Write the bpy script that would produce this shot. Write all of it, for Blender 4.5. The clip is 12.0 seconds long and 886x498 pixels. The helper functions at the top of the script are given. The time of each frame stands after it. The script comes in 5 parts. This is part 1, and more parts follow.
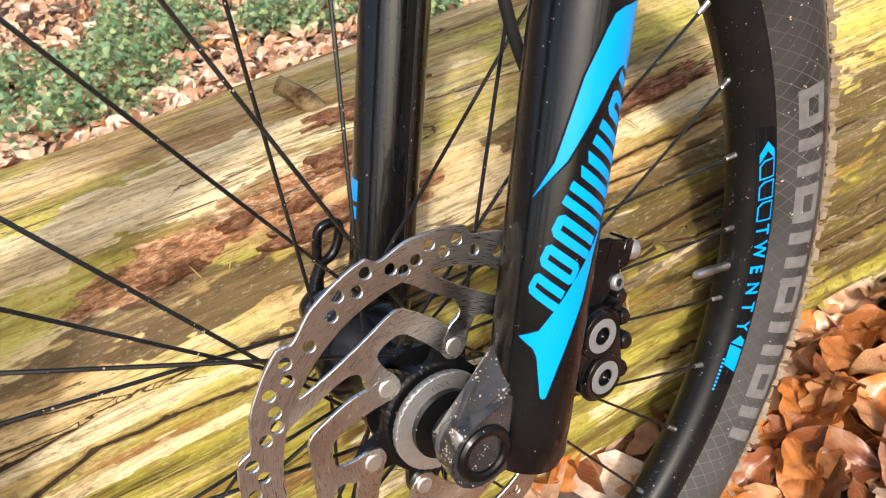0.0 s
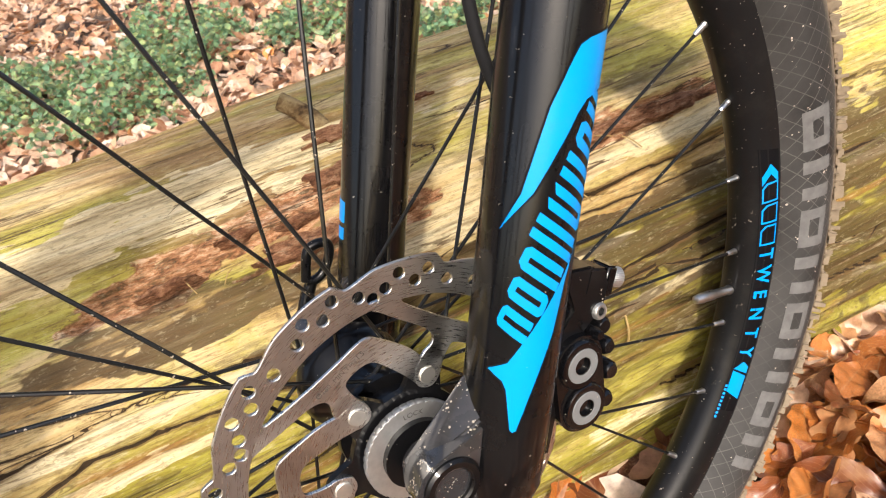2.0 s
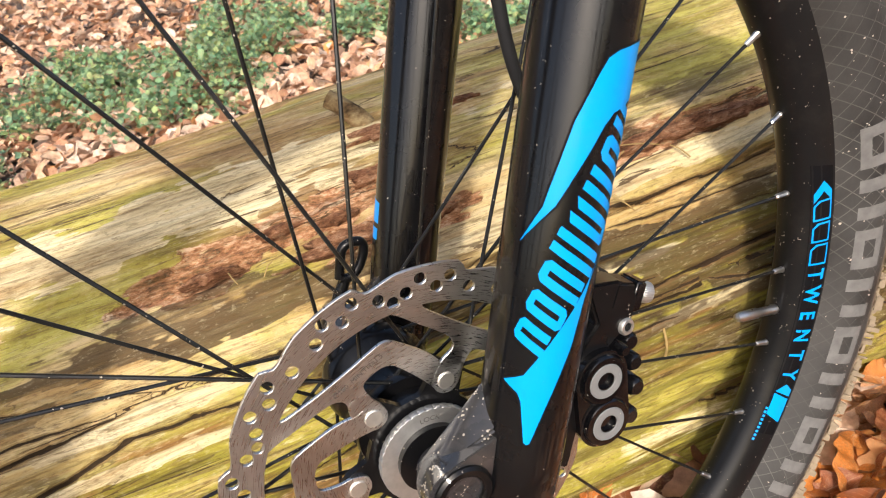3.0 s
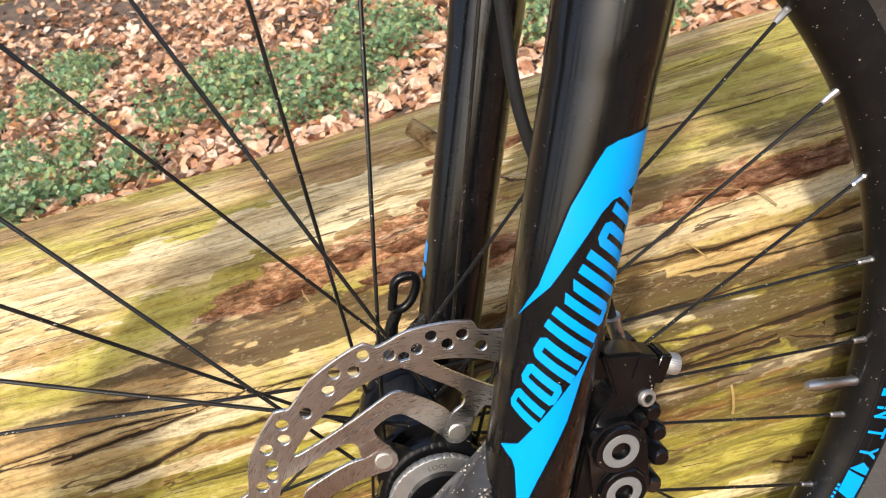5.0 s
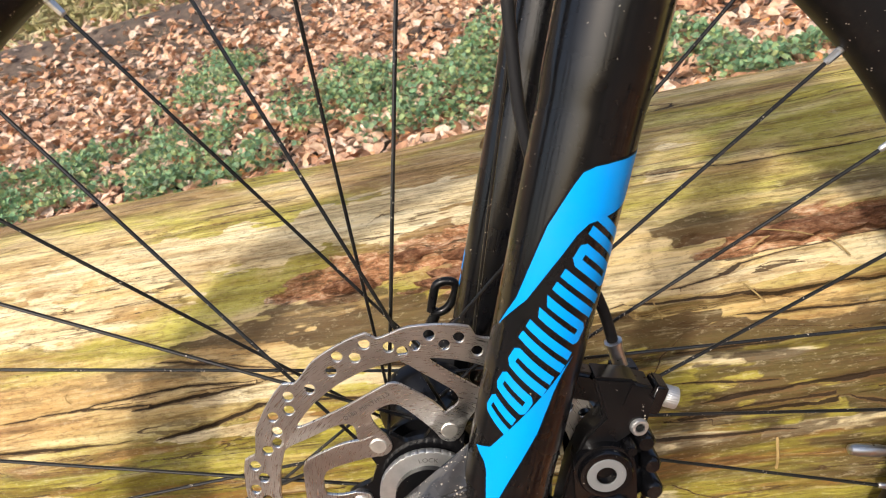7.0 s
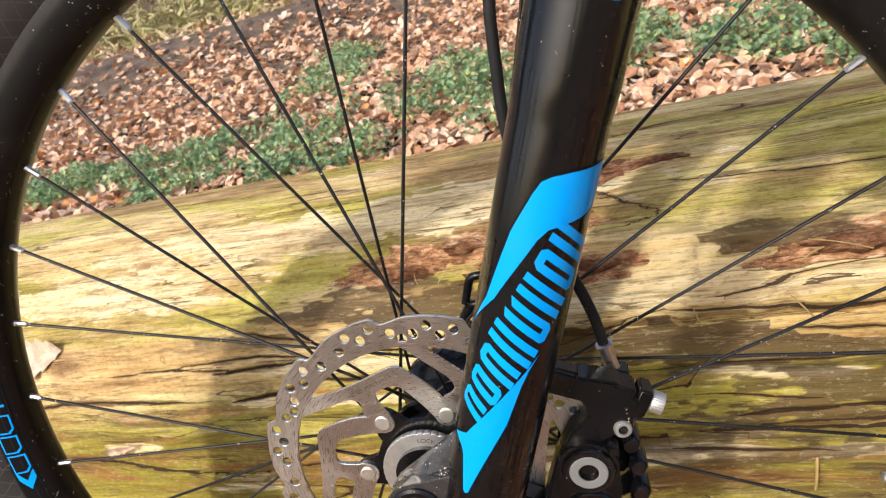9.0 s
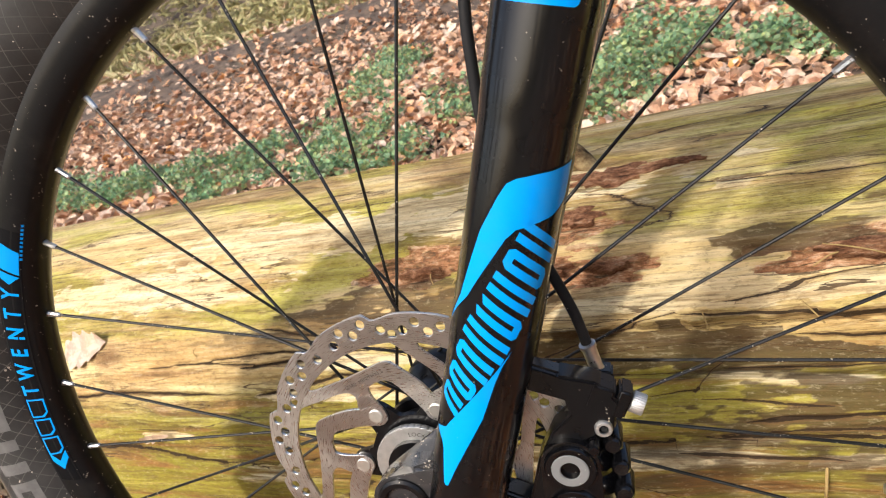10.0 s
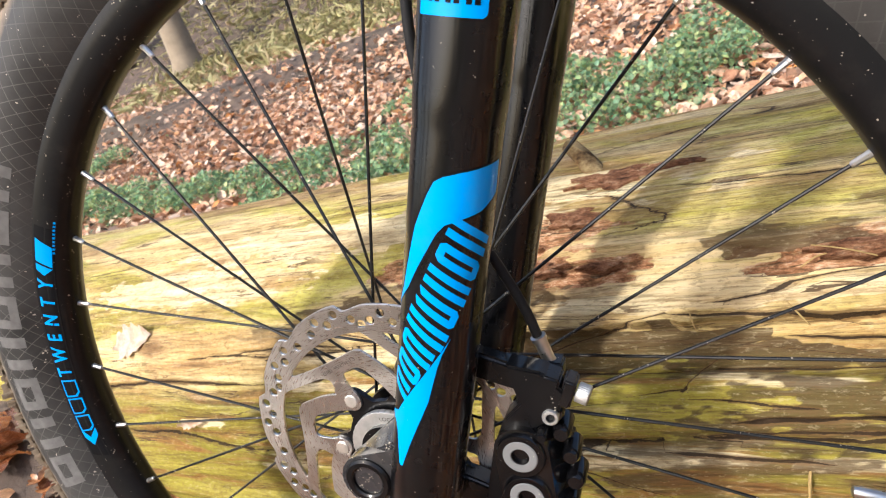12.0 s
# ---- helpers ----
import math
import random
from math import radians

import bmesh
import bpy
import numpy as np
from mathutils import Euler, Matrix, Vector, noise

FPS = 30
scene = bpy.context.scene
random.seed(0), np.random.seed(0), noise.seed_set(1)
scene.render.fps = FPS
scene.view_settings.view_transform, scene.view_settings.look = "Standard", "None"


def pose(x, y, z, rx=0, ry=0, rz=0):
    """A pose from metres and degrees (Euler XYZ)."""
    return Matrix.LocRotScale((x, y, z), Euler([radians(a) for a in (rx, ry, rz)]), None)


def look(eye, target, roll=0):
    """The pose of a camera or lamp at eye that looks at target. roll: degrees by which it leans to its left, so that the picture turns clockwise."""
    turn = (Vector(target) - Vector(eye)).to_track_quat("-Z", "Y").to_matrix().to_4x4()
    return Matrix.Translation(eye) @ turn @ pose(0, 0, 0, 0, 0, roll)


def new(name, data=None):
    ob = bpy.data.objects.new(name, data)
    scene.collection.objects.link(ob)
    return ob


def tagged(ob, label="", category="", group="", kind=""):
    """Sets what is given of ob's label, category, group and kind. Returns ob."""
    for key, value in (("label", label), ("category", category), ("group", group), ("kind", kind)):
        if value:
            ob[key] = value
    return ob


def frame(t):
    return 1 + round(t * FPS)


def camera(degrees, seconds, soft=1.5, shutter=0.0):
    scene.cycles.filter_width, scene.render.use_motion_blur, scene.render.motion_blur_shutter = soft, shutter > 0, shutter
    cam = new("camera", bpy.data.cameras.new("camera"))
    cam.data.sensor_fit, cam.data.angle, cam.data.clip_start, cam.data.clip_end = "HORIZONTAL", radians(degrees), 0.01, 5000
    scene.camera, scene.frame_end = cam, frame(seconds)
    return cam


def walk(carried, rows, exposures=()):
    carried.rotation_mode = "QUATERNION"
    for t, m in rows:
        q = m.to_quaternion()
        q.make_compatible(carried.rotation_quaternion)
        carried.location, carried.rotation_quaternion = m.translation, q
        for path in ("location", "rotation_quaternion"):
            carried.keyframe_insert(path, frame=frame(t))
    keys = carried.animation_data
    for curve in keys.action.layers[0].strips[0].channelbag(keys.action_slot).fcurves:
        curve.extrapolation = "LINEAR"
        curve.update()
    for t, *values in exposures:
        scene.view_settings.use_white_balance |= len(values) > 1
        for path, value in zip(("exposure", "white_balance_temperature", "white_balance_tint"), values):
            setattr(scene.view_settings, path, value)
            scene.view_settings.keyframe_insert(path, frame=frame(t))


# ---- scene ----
cam = camera(68.60, 12.0, soft=1.1)
PATH = [
    (0.0, -0.07836, -0.23471, 0.57251, 55.810, 11.023, -35.196),
    (0.5, -0.07554, -0.23474, 0.57343, 55.878, 11.154, -35.389),
    (1.0, -0.07044, -0.23713, 0.57269, 56.052, 11.139, -35.259),
    (1.5, -0.06207, -0.23968, 0.57313, 56.559, 11.417, -34.023),
    (2.0, -0.05457, -0.24198, 0.57334, 56.967, 11.703, -32.619),
    (2.5, -0.04755, -0.24581, 0.57270, 57.293, 12.043, -29.365),
    (3.0, -0.04214, -0.24664, 0.57465, 57.770, 11.949, -27.029),
    (3.5, -0.03092, -0.24853, 0.58054, 58.788, 13.219, -23.540),
    (3.7, -0.02648, -0.24865, 0.58152, 58.925, 12.801, -22.044),
    (5.3, 0.01548, -0.26485, 0.59343, 60.781, 14.070, -13.372),
    (5.5, 0.02126, -0.26853, 0.58912, 61.605, 13.763, -11.952),
    (6.0, 0.03071, -0.27401, 0.58806, 62.161, 13.486, -9.424),
    (6.5, 0.04125, -0.28018, 0.58900, 63.026, 13.437, -5.641),
    (7.0, 0.05113, -0.28394, 0.58655, 64.101, 13.185, -2.729),
    (7.2, 0.05397, -0.28389, 0.58566, 64.434, 13.079, -2.183),
    (8.8, 0.10152, -0.29724, 0.58582, 65.562, 14.959, 7.259),
    (9.0, 0.10769, -0.29845, 0.58500, 65.771, 15.052, 8.096),
    (9.5, 0.12432, -0.30193, 0.58344, 66.664, 15.812, 10.613),
    (10.0, 0.13975, -0.30231, 0.57893, 67.279, 16.270, 12.776),
    (10.5, 0.15701, -0.30216, 0.57285, 67.796, 16.961, 14.723),
    (11.0, 0.17084, -0.30355, 0.56992, 68.270, 17.245, 16.045),
    (11.5, 0.18568, -0.30593, 0.56822, 68.961, 17.950, 17.517),
    (12.0, 0.19545, -0.30867, 0.56613, 69.523, 17.954, 18.696),
]
cam.data.dof.use_dof, cam.data.dof.focus_distance, cam.data.dof.aperture_fstop = True, 0.34, 26.0
walk(cam, [(t, pose(x, y, z, rx, ry, rz)) for t, x, y, z, rx, ry, rz in PATH],
     exposures=((0.0, 0.76, 6400, 10), (3.5, 0.74, 6400, 10), (5.5, 0.64, 6400, 10), (7.2, 0.57, 6400, 10), (9.0, 0.60, 6350, 10), (10.5, 0.70, 6250, 10), (12.0, 0.82, 6050, 10)))

# ---------------------------------------------------------------- light
SUN_AZ, SUN_EL = 242.0, 40.0   # degrees: where the sun stands
world = bpy.data.worlds.new("sky_world")
scene.world = world
world.use_nodes = True
wn = world.node_tree
sky = wn.nodes.new("ShaderNodeTexSky")
sky.sky_type = "NISHITA"
sky.sun_disc = False
sky.dust_density = 5.0
sky.sun_elevation = radians(SUN_EL)
sky.sun_rotation = radians(90 - SUN_AZ)
wn.links.new(sky.outputs[0], wn.nodes["Background"].inputs[0])
wn.nodes["Background"].inputs[1].default_value = 0.15
sun_data = bpy.data.lights.new("sun", "SUN")
sun_data.energy = 2.1
sun_data.angle = radians(3.0)
sun_data.color = (1.0, 0.945, 0.87)
sun = new("sun", sun_data)
_sa, _se = radians(SUN_AZ), radians(SUN_EL)
sun.matrix_world = look(Vector((math.cos(_sa) * math.cos(_se), math.sin(_sa) * math.cos(_se), math.sin(_se))) * 6, (0, 0, 0))


# ---------------------------------------------------------------- materials
class Nodes:
    """A short way to write node trees."""

    def __init__(self, name, rough=0.5, metal=0.0, coat=0.0, spec=0.5):
        self.m = bpy.data.materials.new(name)
        self.m.use_nodes = True
        self.t = self.m.node_tree
        self.b = self.t.nodes["Principled BSDF"]
        self.set("Roughness", rough)
        self.set("Metallic", metal)
        self.set("Coat Weight", coat)
        self.set("Coat Roughness", 0.10)
        self.set("Specular IOR Level", spec)

    def put(self, node, key, v):
        if isinstance(v, bpy.types.NodeSocket):
            self.t.links.new(v, node.inputs[key])
        elif isinstance(v, tuple) and len(v) == 3 and node.inputs[key].type == "RGBA":
            node.inputs[key].default_value = (*v, 1)
        else:
            node.inputs[key].default_value = v

    def set(self, key, v):
        self.put(self.b, key, v)

    def coords(self, kind="Object", scale=(1, 1, 1), loc=(0, 0, 0)):
        c = self.t.nodes.new("ShaderNodeTexCoord")
        mp = self.t.nodes.new("ShaderNodeMapping")
        self.t.links.new(c.outputs[kind], mp.inputs[0])
        mp.inputs["Scale"].default_value = scale
        mp.inputs["Location"].default_value = loc
        return mp.outputs[0]

    def noise(self, vec, scale=5.0, detail=4.0, rough=0.55, dist=0.0):
        n = self.t.nodes.new("ShaderNodeTexNoise")
        self.put(n, "Vector", vec)
        self.put(n, "Scale", scale)
        self.put(n, "Detail", detail)
        self.put(n, "Roughness", rough)
        self.put(n, "Distortion", dist)
        return n.outputs[0]

    def voronoi(self, vec, scale=5.0, feature="F1", out=0):
        n = self.t.nodes.new("ShaderNodeTexVoronoi")
        n.feature = feature
        self.put(n, "Vector", vec)
        self.put(n, "Scale", scale)
        return n.outputs[out]

    def ramp(self, fac, stops):
        n = self.t.nodes.new("ShaderNodeValToRGB")
        self.put(n, 0, fac)
        e = n.color_ramp.elements
        while len(e) < len(stops):
            e.new(0.5)
        for el, (p, c) in zip(e, stops):
            el.position = p
            el.color = (*c, 1) if isinstance(c, tuple) else (c, c, c, 1)
        return n.outputs[0]

    def mix(self, fac, a, b, mode="MIX"):
        n = self.t.nodes.new("ShaderNodeMix")
        n.data_type, n.blend_type = "RGBA", mode
        for key, v in ((0, fac), (6, a), (7, b)):
            if isinstance(v, bpy.types.NodeSocket):
                self.t.links.new(v, n.inputs[key])
            elif isinstance(v, tuple):
                n.inputs[key].default_value = (*v, 1)
            else:
                n.inputs[key].default_value = v if key == 0 else (v, v, v, 1)
        return n.outputs[2]

    def math(self, op, a, b=0.0, c=0.0):
        n = self.t.nodes.new("ShaderNodeMath")
        n.operation = op
        for key, v in enumerate((a, b, c)):
            self.put(n, key, v)
        return n.outputs[0]

    def attr(self, name):
        n = self.t.nodes.new("ShaderNodeAttribute")
        n.attribute_name = name
        return n.outputs["Fac"]

    def bump(self, height, strength=0.3, distance=0.001):
        n = self.t.nodes.new("ShaderNodeBump")
        self.put(n, "Strength", strength)
        self.put(n, "Distance", distance)
        self.put(n, "Height", height)
        self.set("Normal", n.outputs[0])
        return n.outputs[0]

    def xyz(self, vec):
        n = self.t.nodes.new("ShaderNodeSeparateXYZ")
        self.put(n, 0, vec)
        return n.outputs

    def random(self):
        return self.t.nodes.new("ShaderNodeObjectInfo").outputs["Random"]

    def island(self):
        return self.t.nodes.new("ShaderNodeNewGeometry").outputs["Random Per Island"]


def flecks(k, vec, scale, size, amount):
    """Small dried splashes: 1 inside a fleck, 0 outside."""
    d = k.voronoi(vec, scale)
    thick = k.noise(vec, scale * 0.33, 3)
    lim = k.math("MULTIPLY", k.ramp(thick, [(amount, 0.0), (min(amount + 0.16, 1.0), 1.0)]), size)
    return k.math("LESS_THAN", d, lim)


def m_paint(name, colour, rough=0.22, coat=1.0, dirt=0.55, metal=0.0, dusty=0.07, spec=0.1):
    k = Nodes(name, rough, metal, coat, spec)
    v = k.coords()
    f = flecks(k, v, 620, 0.34, dirt)
    dust = k.ramp(k.noise(v, 35, 6, 0.7), [(0.52, 0.0), (0.85, dusty)])
    c = k.mix(dust, colour, (0.26, 0.22, 0.17))
    k.set("Base Color", k.mix(k.math("MULTIPLY", f, 0.8), c, (0.42, 0.37, 0.30)))
    k.set("Roughness", k.ramp(k.noise(v, 60, 5), [(0.3, rough), (0.8, rough + 0.1)]))
    k.set("Coat Weight", k.math("MULTIPLY", k.math("SUBTRACT", 1.0, f), coat))
    k.bump(k.noise(v, 700, 2), 0.04, 0.0004)
    return k.m


M_PAINT = m_paint("black_gloss_paint", (0.003, 0.003, 0.0035), 0.24, 0.7, 0.6, 0.0, 0.010, 0.12)
M_CAST = m_paint("grey_scuffed_casting", (0.024, 0.024, 0.026), 0.24, 1.0, 0.48, 0.0, 0.10)
M_BLACK = m_paint("black_anodised", (0.004, 0.004, 0.0045), 0.26, 0.45, 0.58, 0.0, 0.015)
M_CALIPER = m_paint("black_caliper_paint", (0.003, 0.003, 0.0035), 0.15, 0.75, 0.62, 0.0, 0.012)
M_SPOKE = m_paint("black_spoke", (0.009, 0.009, 0.009), 0.3, 0.6, 0.525)
M_RIM = m_paint("rim_anodised", (0.006, 0.006, 0.0065), 0.34, 0.22, 0.55, 0.0, 0.05, 0.15)
M_BLUE = m_paint("blue_decal", (0.0, 0.275, 0.78), 0.4, 0.35, 0.68)
M_GREY_RING = m_paint("grey_ring", (0.16, 0.16, 0.16), 0.5, 0.0, 0.6)
M_HOSE = m_paint("hose_rubber", (0.015, 0.015, 0.016), 0.45, 0.0, 0.6)
M_PLATE = m_paint("black_decal_film", (0.004, 0.004, 0.005), 0.5, 0.0, 0.66, 0.0, 0.01)


def m_steel():
    k = Nodes("brushed_rotor_steel", 0.3, 1.0)
    v = k.coords()
    x, _, z = k.xyz(v)
    r = k.math("SQRT", k.math("ADD", k.math("MULTIPLY", x, x), k.math("MULTIPLY", z, z)))
    vec = k.t.nodes.new("ShaderNodeCombineXYZ")
    k.put(vec, 0, k.math("MULTIPLY", r, 2200.0))
    k.put(vec, 1, k.math("MULTIPLY", k.math("ARCTAN2", z, x), 9.0))
    line = k.noise(vec.outputs[0], 1.0, 3)
    stain = k.noise(v, 55, 4)
    grime = k.ramp(k.noise(v, 160, 6, 0.75), [(0.55, 0.0), (0.78, 0.35)])
    base = k.mix(k.ramp(stain, [(0.35, 0.0), (0.75, 1.0)]), (0.72, 0.71, 0.69), (0.56, 0.54, 0.515))
    base = k.mix(k.ramp(line, [(0.3, 0.22), (0.55, 0.0)]), base, (0.40, 0.385, 0.36))
    k.set("Base Color", k.mix(grime, base, (0.33, 0.30, 0.265)))
    k.set("Roughness", k.ramp(line, [(0.3, 0.24), (0.7, 0.36)]))
    k.bump(line, 0.02, 0.0002)
    tg = k.t.nodes.new("ShaderNodeTangent")
    tg.direction_type, tg.axis = "RADIAL", "Y"
    k.set("Tangent", tg.outputs[0])
    k.set("Anisotropic", 0.6)
    return k.m


def m_plain(name, colour, rough, metal, scale=90):
    k = Nodes(name, rough, metal)
    v = k.coords()
    n = k.noise(v, scale, 5)
    k.set("Base Color", k.mix(k.ramp(n, [(0.35, 0.0), (0.8, 1.0)]), colour, tuple(c * 0.65 for c in colour)))
    k.set("Roughness", k.ramp(n, [(0.3, rough), (0.8, min(rough + 0.2, 1))]))
    k.bump(k.noise(v, scale * 8, 3), 0.1, 0.0003)
    return k.m


M_STEEL = m_steel()
M_ALU = m_plain("silver_alloy", (0.62, 0.615, 0.60), 0.44, 1.0)
M_RIVET = m_plain("matt_rivet", (0.7, 0.67, 0.62), 0.42, 1.0)
M_NIPPLE = m_plain("nipple_alloy", (0.75, 0.74, 0.72), 0.25, 1.0)
# near-black colour that stands for the shade inside sockets and the bore
M_DARK = m_plain("recess_shade", (0.006, 0.006, 0.006), 0.6, 0.0)
M_INK = m_plain("engraved_ink", (0.10, 0.09, 0.08), 0.6, 0.0)


def m_tyre():
    k = Nodes("tyre_rubber", 0.7)
    v = k.coords()
    x, y, z = k.xyz(v)
    r = k.math("SQRT", k.math("ADD", k.math("MULTIPLY", x, x), k.math("MULTIPLY", z, z)))
    a = k.math("ARCTAN2", z, x)
    lines = []
    for sign in (1.0, -1.0):
        ph = k.math("ADD", k.math("MULTIPLY", a, 82.0), k.math("MULTIPLY", r, 270.0 * sign))
        lines.append(k.math("ABSOLUTE", k.math("SINE", ph)))
    near = k.math("MINIMUM", lines[0], lines[1])
    rib = k.math("LESS_THAN", near, 0.10)
    dust = k.ramp(k.noise(v, 14, 7, 0.7), [(0.36, 0.0), (0.72, 1.0)])
    mud = k.ramp(k.math("ADD", k.math("MULTIPLY", k.math("SUBTRACT", r, 0.338), 55.0), k.math("MULTIPLY", k.noise(v, 45, 5), 0.9)), [(0.45, 0.0), (1.0, 1.0)])
    c = k.mix(dust, (0.011, 0.0108, 0.0105), (0.052, 0.049, 0.045))
    c = k.mix(k.math("MULTIPLY", rib, k.ramp(k.noise(v, 9, 3), [(0.38, 0.15), (0.62, 0.8)])), c, (0.10, 0.094, 0.085))
    c = k.mix(mud, c, (0.25, 0.19, 0.13))
    k.set("Base Color", k.mix(flecks(k, v, 420, 0.4, 0.56), c, (0.4, 0.35, 0.29)))
    k.set("Roughness", k.ramp(dust, [(0.0, 0.5), (1.0, 0.85)]))
    k.bump(k.math("ADD", rib, k.math("MULTIPLY", k.noise(v, 300, 4), 0.7)), 0.5, 0.0006)
    return k.m


M_TYRE = m_tyre()
M_TREAD = m_plain("muddy_tread", (0.24, 0.185, 0.125), 0.95, 0.0, 160)
M_TYRE_MARK = m_plain("grey_tyre_print", (0.135, 0.13, 0.125), 0.7, 0.0, 120)


def m_log():
    k = Nodes("weathered_wood", 0.8, spec=0.25)
    v = k.coords()
    broad = k.noise(k.coords(scale=(1.8, 24, 24)), 1.0, 6, 0.62, 0.7)
    mid = k.noise(k.coords(scale=(5.5, 95, 95)), 1.0, 6, 0.68, 0.3)
    fine = k.noise(k.coords(scale=(16, 330, 330)), 1.0, 4, 0.7)
    streak = k.math("ADD", k.math("MULTIPLY", broad, 0.72), k.math("MULTIPLY", mid, 0.28))
    blotch = k.noise(k.coords(scale=(2.6, 7, 7), loc=(3.1, 0.4, 2.2)), 1.0, 6, 0.65, 0.8)
    algae = k.noise(k.coords(scale=(3.0, 12, 12), loc=(7.7, 1.9, 0.3)), 1.0, 6, 0.66, 0.9)
    pale = k.ramp(streak, [(0.32, (0.26, 0.14, 0.055)), (0.42, (0.50, 0.32, 0.12)), (0.51, (0.70, 0.525, 0.245)), (0.64, (0.84, 0.69, 0.41))])
    green = k.ramp(streak, [(0.33, (0.13, 0.09, 0.012)), (0.43, (0.28, 0.255, 0.025)), (0.53, (0.46, 0.425, 0.05)), (0.66, (0.62, 0.57, 0.15))])
    c = k.mix(k.ramp(algae, [(0.46, 0.0), (0.58, 0.8)]), pale, green)
    lemon = k.noise(k.coords(scale=(2.2, 9, 9), loc=(2.7, 6.9, 4.3)), 1.0, 5, 0.6, 0.6)
    c = k.mix(k.ramp(lemon, [(0.55, 0.0), (0.66, 0.6)]), c, (0.60, 0.54, 0.10))
    brown = k.ramp(streak, [(0.36, (0.10, 0.05, 0.022)), (0.5, (0.33, 0.19, 0.085)), (0.64, (0.54, 0.36, 0.19))])
    c = k.mix(k.ramp(blotch, [(0.50, 0.0), (0.60, 0.85)]), c, brown)
    low = k.attr("low")
    lows = k.math("ADD", k.math("MULTIPLY", k.noise(k.coords(scale=(1.7, 30, 30), loc=(1, 5, 2)), 1.0, 6, 0.6, 0.5), 0.6), k.math("MULTIPLY", mid, 0.4))
    lowc = k.ramp(lows, [(0.35, (0.10, 0.05, 0.014)), (0.42, (0.27, 0.125, 0.028)), (0.48, (0.25, 0.215, 0.02)), (0.56, (0.36, 0.325, 0.035)), (0.66, (0.56, 0.40, 0.16))])
    c = k.mix(k.math("MULTIPLY", low, 0.88), c, lowc)
    rn = k.math("ADD", k.math("MULTIPLY", k.noise(k.coords(scale=(22, 85, 85)), 1.0, 8, 0.75), 0.6), k.math("MULTIPLY", k.noise(k.coords(scale=(120, 300, 300)), 1.0, 4, 0.75), 0.4))
    red = k.ramp(rn, [(0.40, (0.03, 0.012, 0.007)), (0.455, (0.20, 0.075, 0.032)), (0.51, (0.42, 0.19, 0.09)), (0.57, (0.62, 0.39, 0.24)), (0.65, (0.80, 0.64, 0.47))])
    def torn(name, by, amount=1.0):
        x = k.math("ADD", k.attr(name), k.math("MULTIPLY", k.math("SUBTRACT", by, 0.5), amount))
        return k.ramp(x, [(0.36, 0.0), (0.52, 0.96)])
    c = k.mix(torn("decay", rn, 2.2), c, red)
    c = k.mix(torn("bleach", mid, 1.6), c, k.ramp(mid, [(0.35, (0.47, 0.33, 0.16)), (0.5, (0.74, 0.60, 0.34)), (0.65, (0.85, 0.74, 0.48))]))
    # brown rotted wood, and shade of fork and wheel put into the same colour
    c = k.mix(k.math("MULTIPLY", torn("stain_shade", streak, 1.8), 0.9), c, k.ramp(streak, [(0.38, (0.016, 0.010, 0.006)), (0.5, (0.05, 0.03, 0.014)), (0.66, (0.14, 0.09, 0.035))]))
    c = k.mix(k.ramp(fine, [(0.36, 0.55), (0.47, 0.0)]), c, (0.13, 0.08, 0.03))
    fibre = k.noise(k.coords(scale=(11, 190, 190), loc=(3, 8, 5)), 1.0, 5, 0.7, 0.25)
    where = k.ramp(k.noise(k.coords(scale=(3.4, 14, 14), loc=(9, 3, 7)), 1.0, 4, 0.6), [(0.42, 0.15), (0.6, 0.85)])
    c = k.mix(k.math("MULTIPLY", where, k.ramp(fibre, [(0.37, 0.85), (0.47, 0.0)])), c, (0.10, 0.072, 0.022))
    c = k.mix(k.math("MULTIPLY", where, k.ramp(fibre, [(0.55, 0.0), (0.66, 0.45)])), c, (0.86, 0.74, 0.46))
    hair = k.math("LESS_THAN", k.math("ABSOLUTE", k.math("SUBTRACT", k.noise(k.coords(scale=(3.2, 120, 120), loc=(5, 1, 4)), 1.0, 3, 0.5, 0.3), 0.5)), 0.012)
    c = k.mix(k.math("MULTIPLY", hair, k.ramp(k.noise(k.coords(scale=(7, 30, 30), loc=(8, 2, 6)), 1.0, 3), [(0.52, 0.0), (0.64, 0.5)])), c, (0.14, 0.08, 0.035))
    line = k.math("ABSOLUTE", k.math("SUBTRACT", k.noise(k.coords(scale=(1.4, 40, 40), loc=(2, 3, 9)), 1.0, 5, 0.55, 0.4), 0.5))
    split = k.math("MULTIPLY", k.math("LESS_THAN", line, 0.007), k.ramp(k.noise(k.coords(scale=(4, 16, 16)), 1.0, 3), [(0.44, 0.0), (0.56, 0.9)]))
    c = k.mix(split, c, (0.07, 0.038, 0.016))
    speck = k.noise(k.coords(scale=(130, 330, 330), loc=(1, 7, 3)), 1.0, 4, 0.75)
    c = k.mix(k.ramp(speck, [(0.37, 0.45), (0.46, 0.0)]), c, (0.14, 0.08, 0.03))
    c = k.mix(k.ramp(speck, [(0.56, 0.0), (0.66, 0.2)]), c, (0.88, 0.76, 0.50))
    spot = flecks(k, k.coords(scale=(1, 2.2, 2.2)), 34, 0.22, 0.6)
    c = k.mix(k.math("MULTIPLY", spot, 0.75), c, (0.10, 0.06, 0.025))
    ragged = k.math("MULTIPLY", k.math("SUBTRACT", k.noise(k.coords(scale=(60, 160, 160)), 1.0, 4, 0.7), 0.5), 2.4)
    gap = k.math("ABSOLUTE", k.math("ADD", k.attr("gap"), ragged))
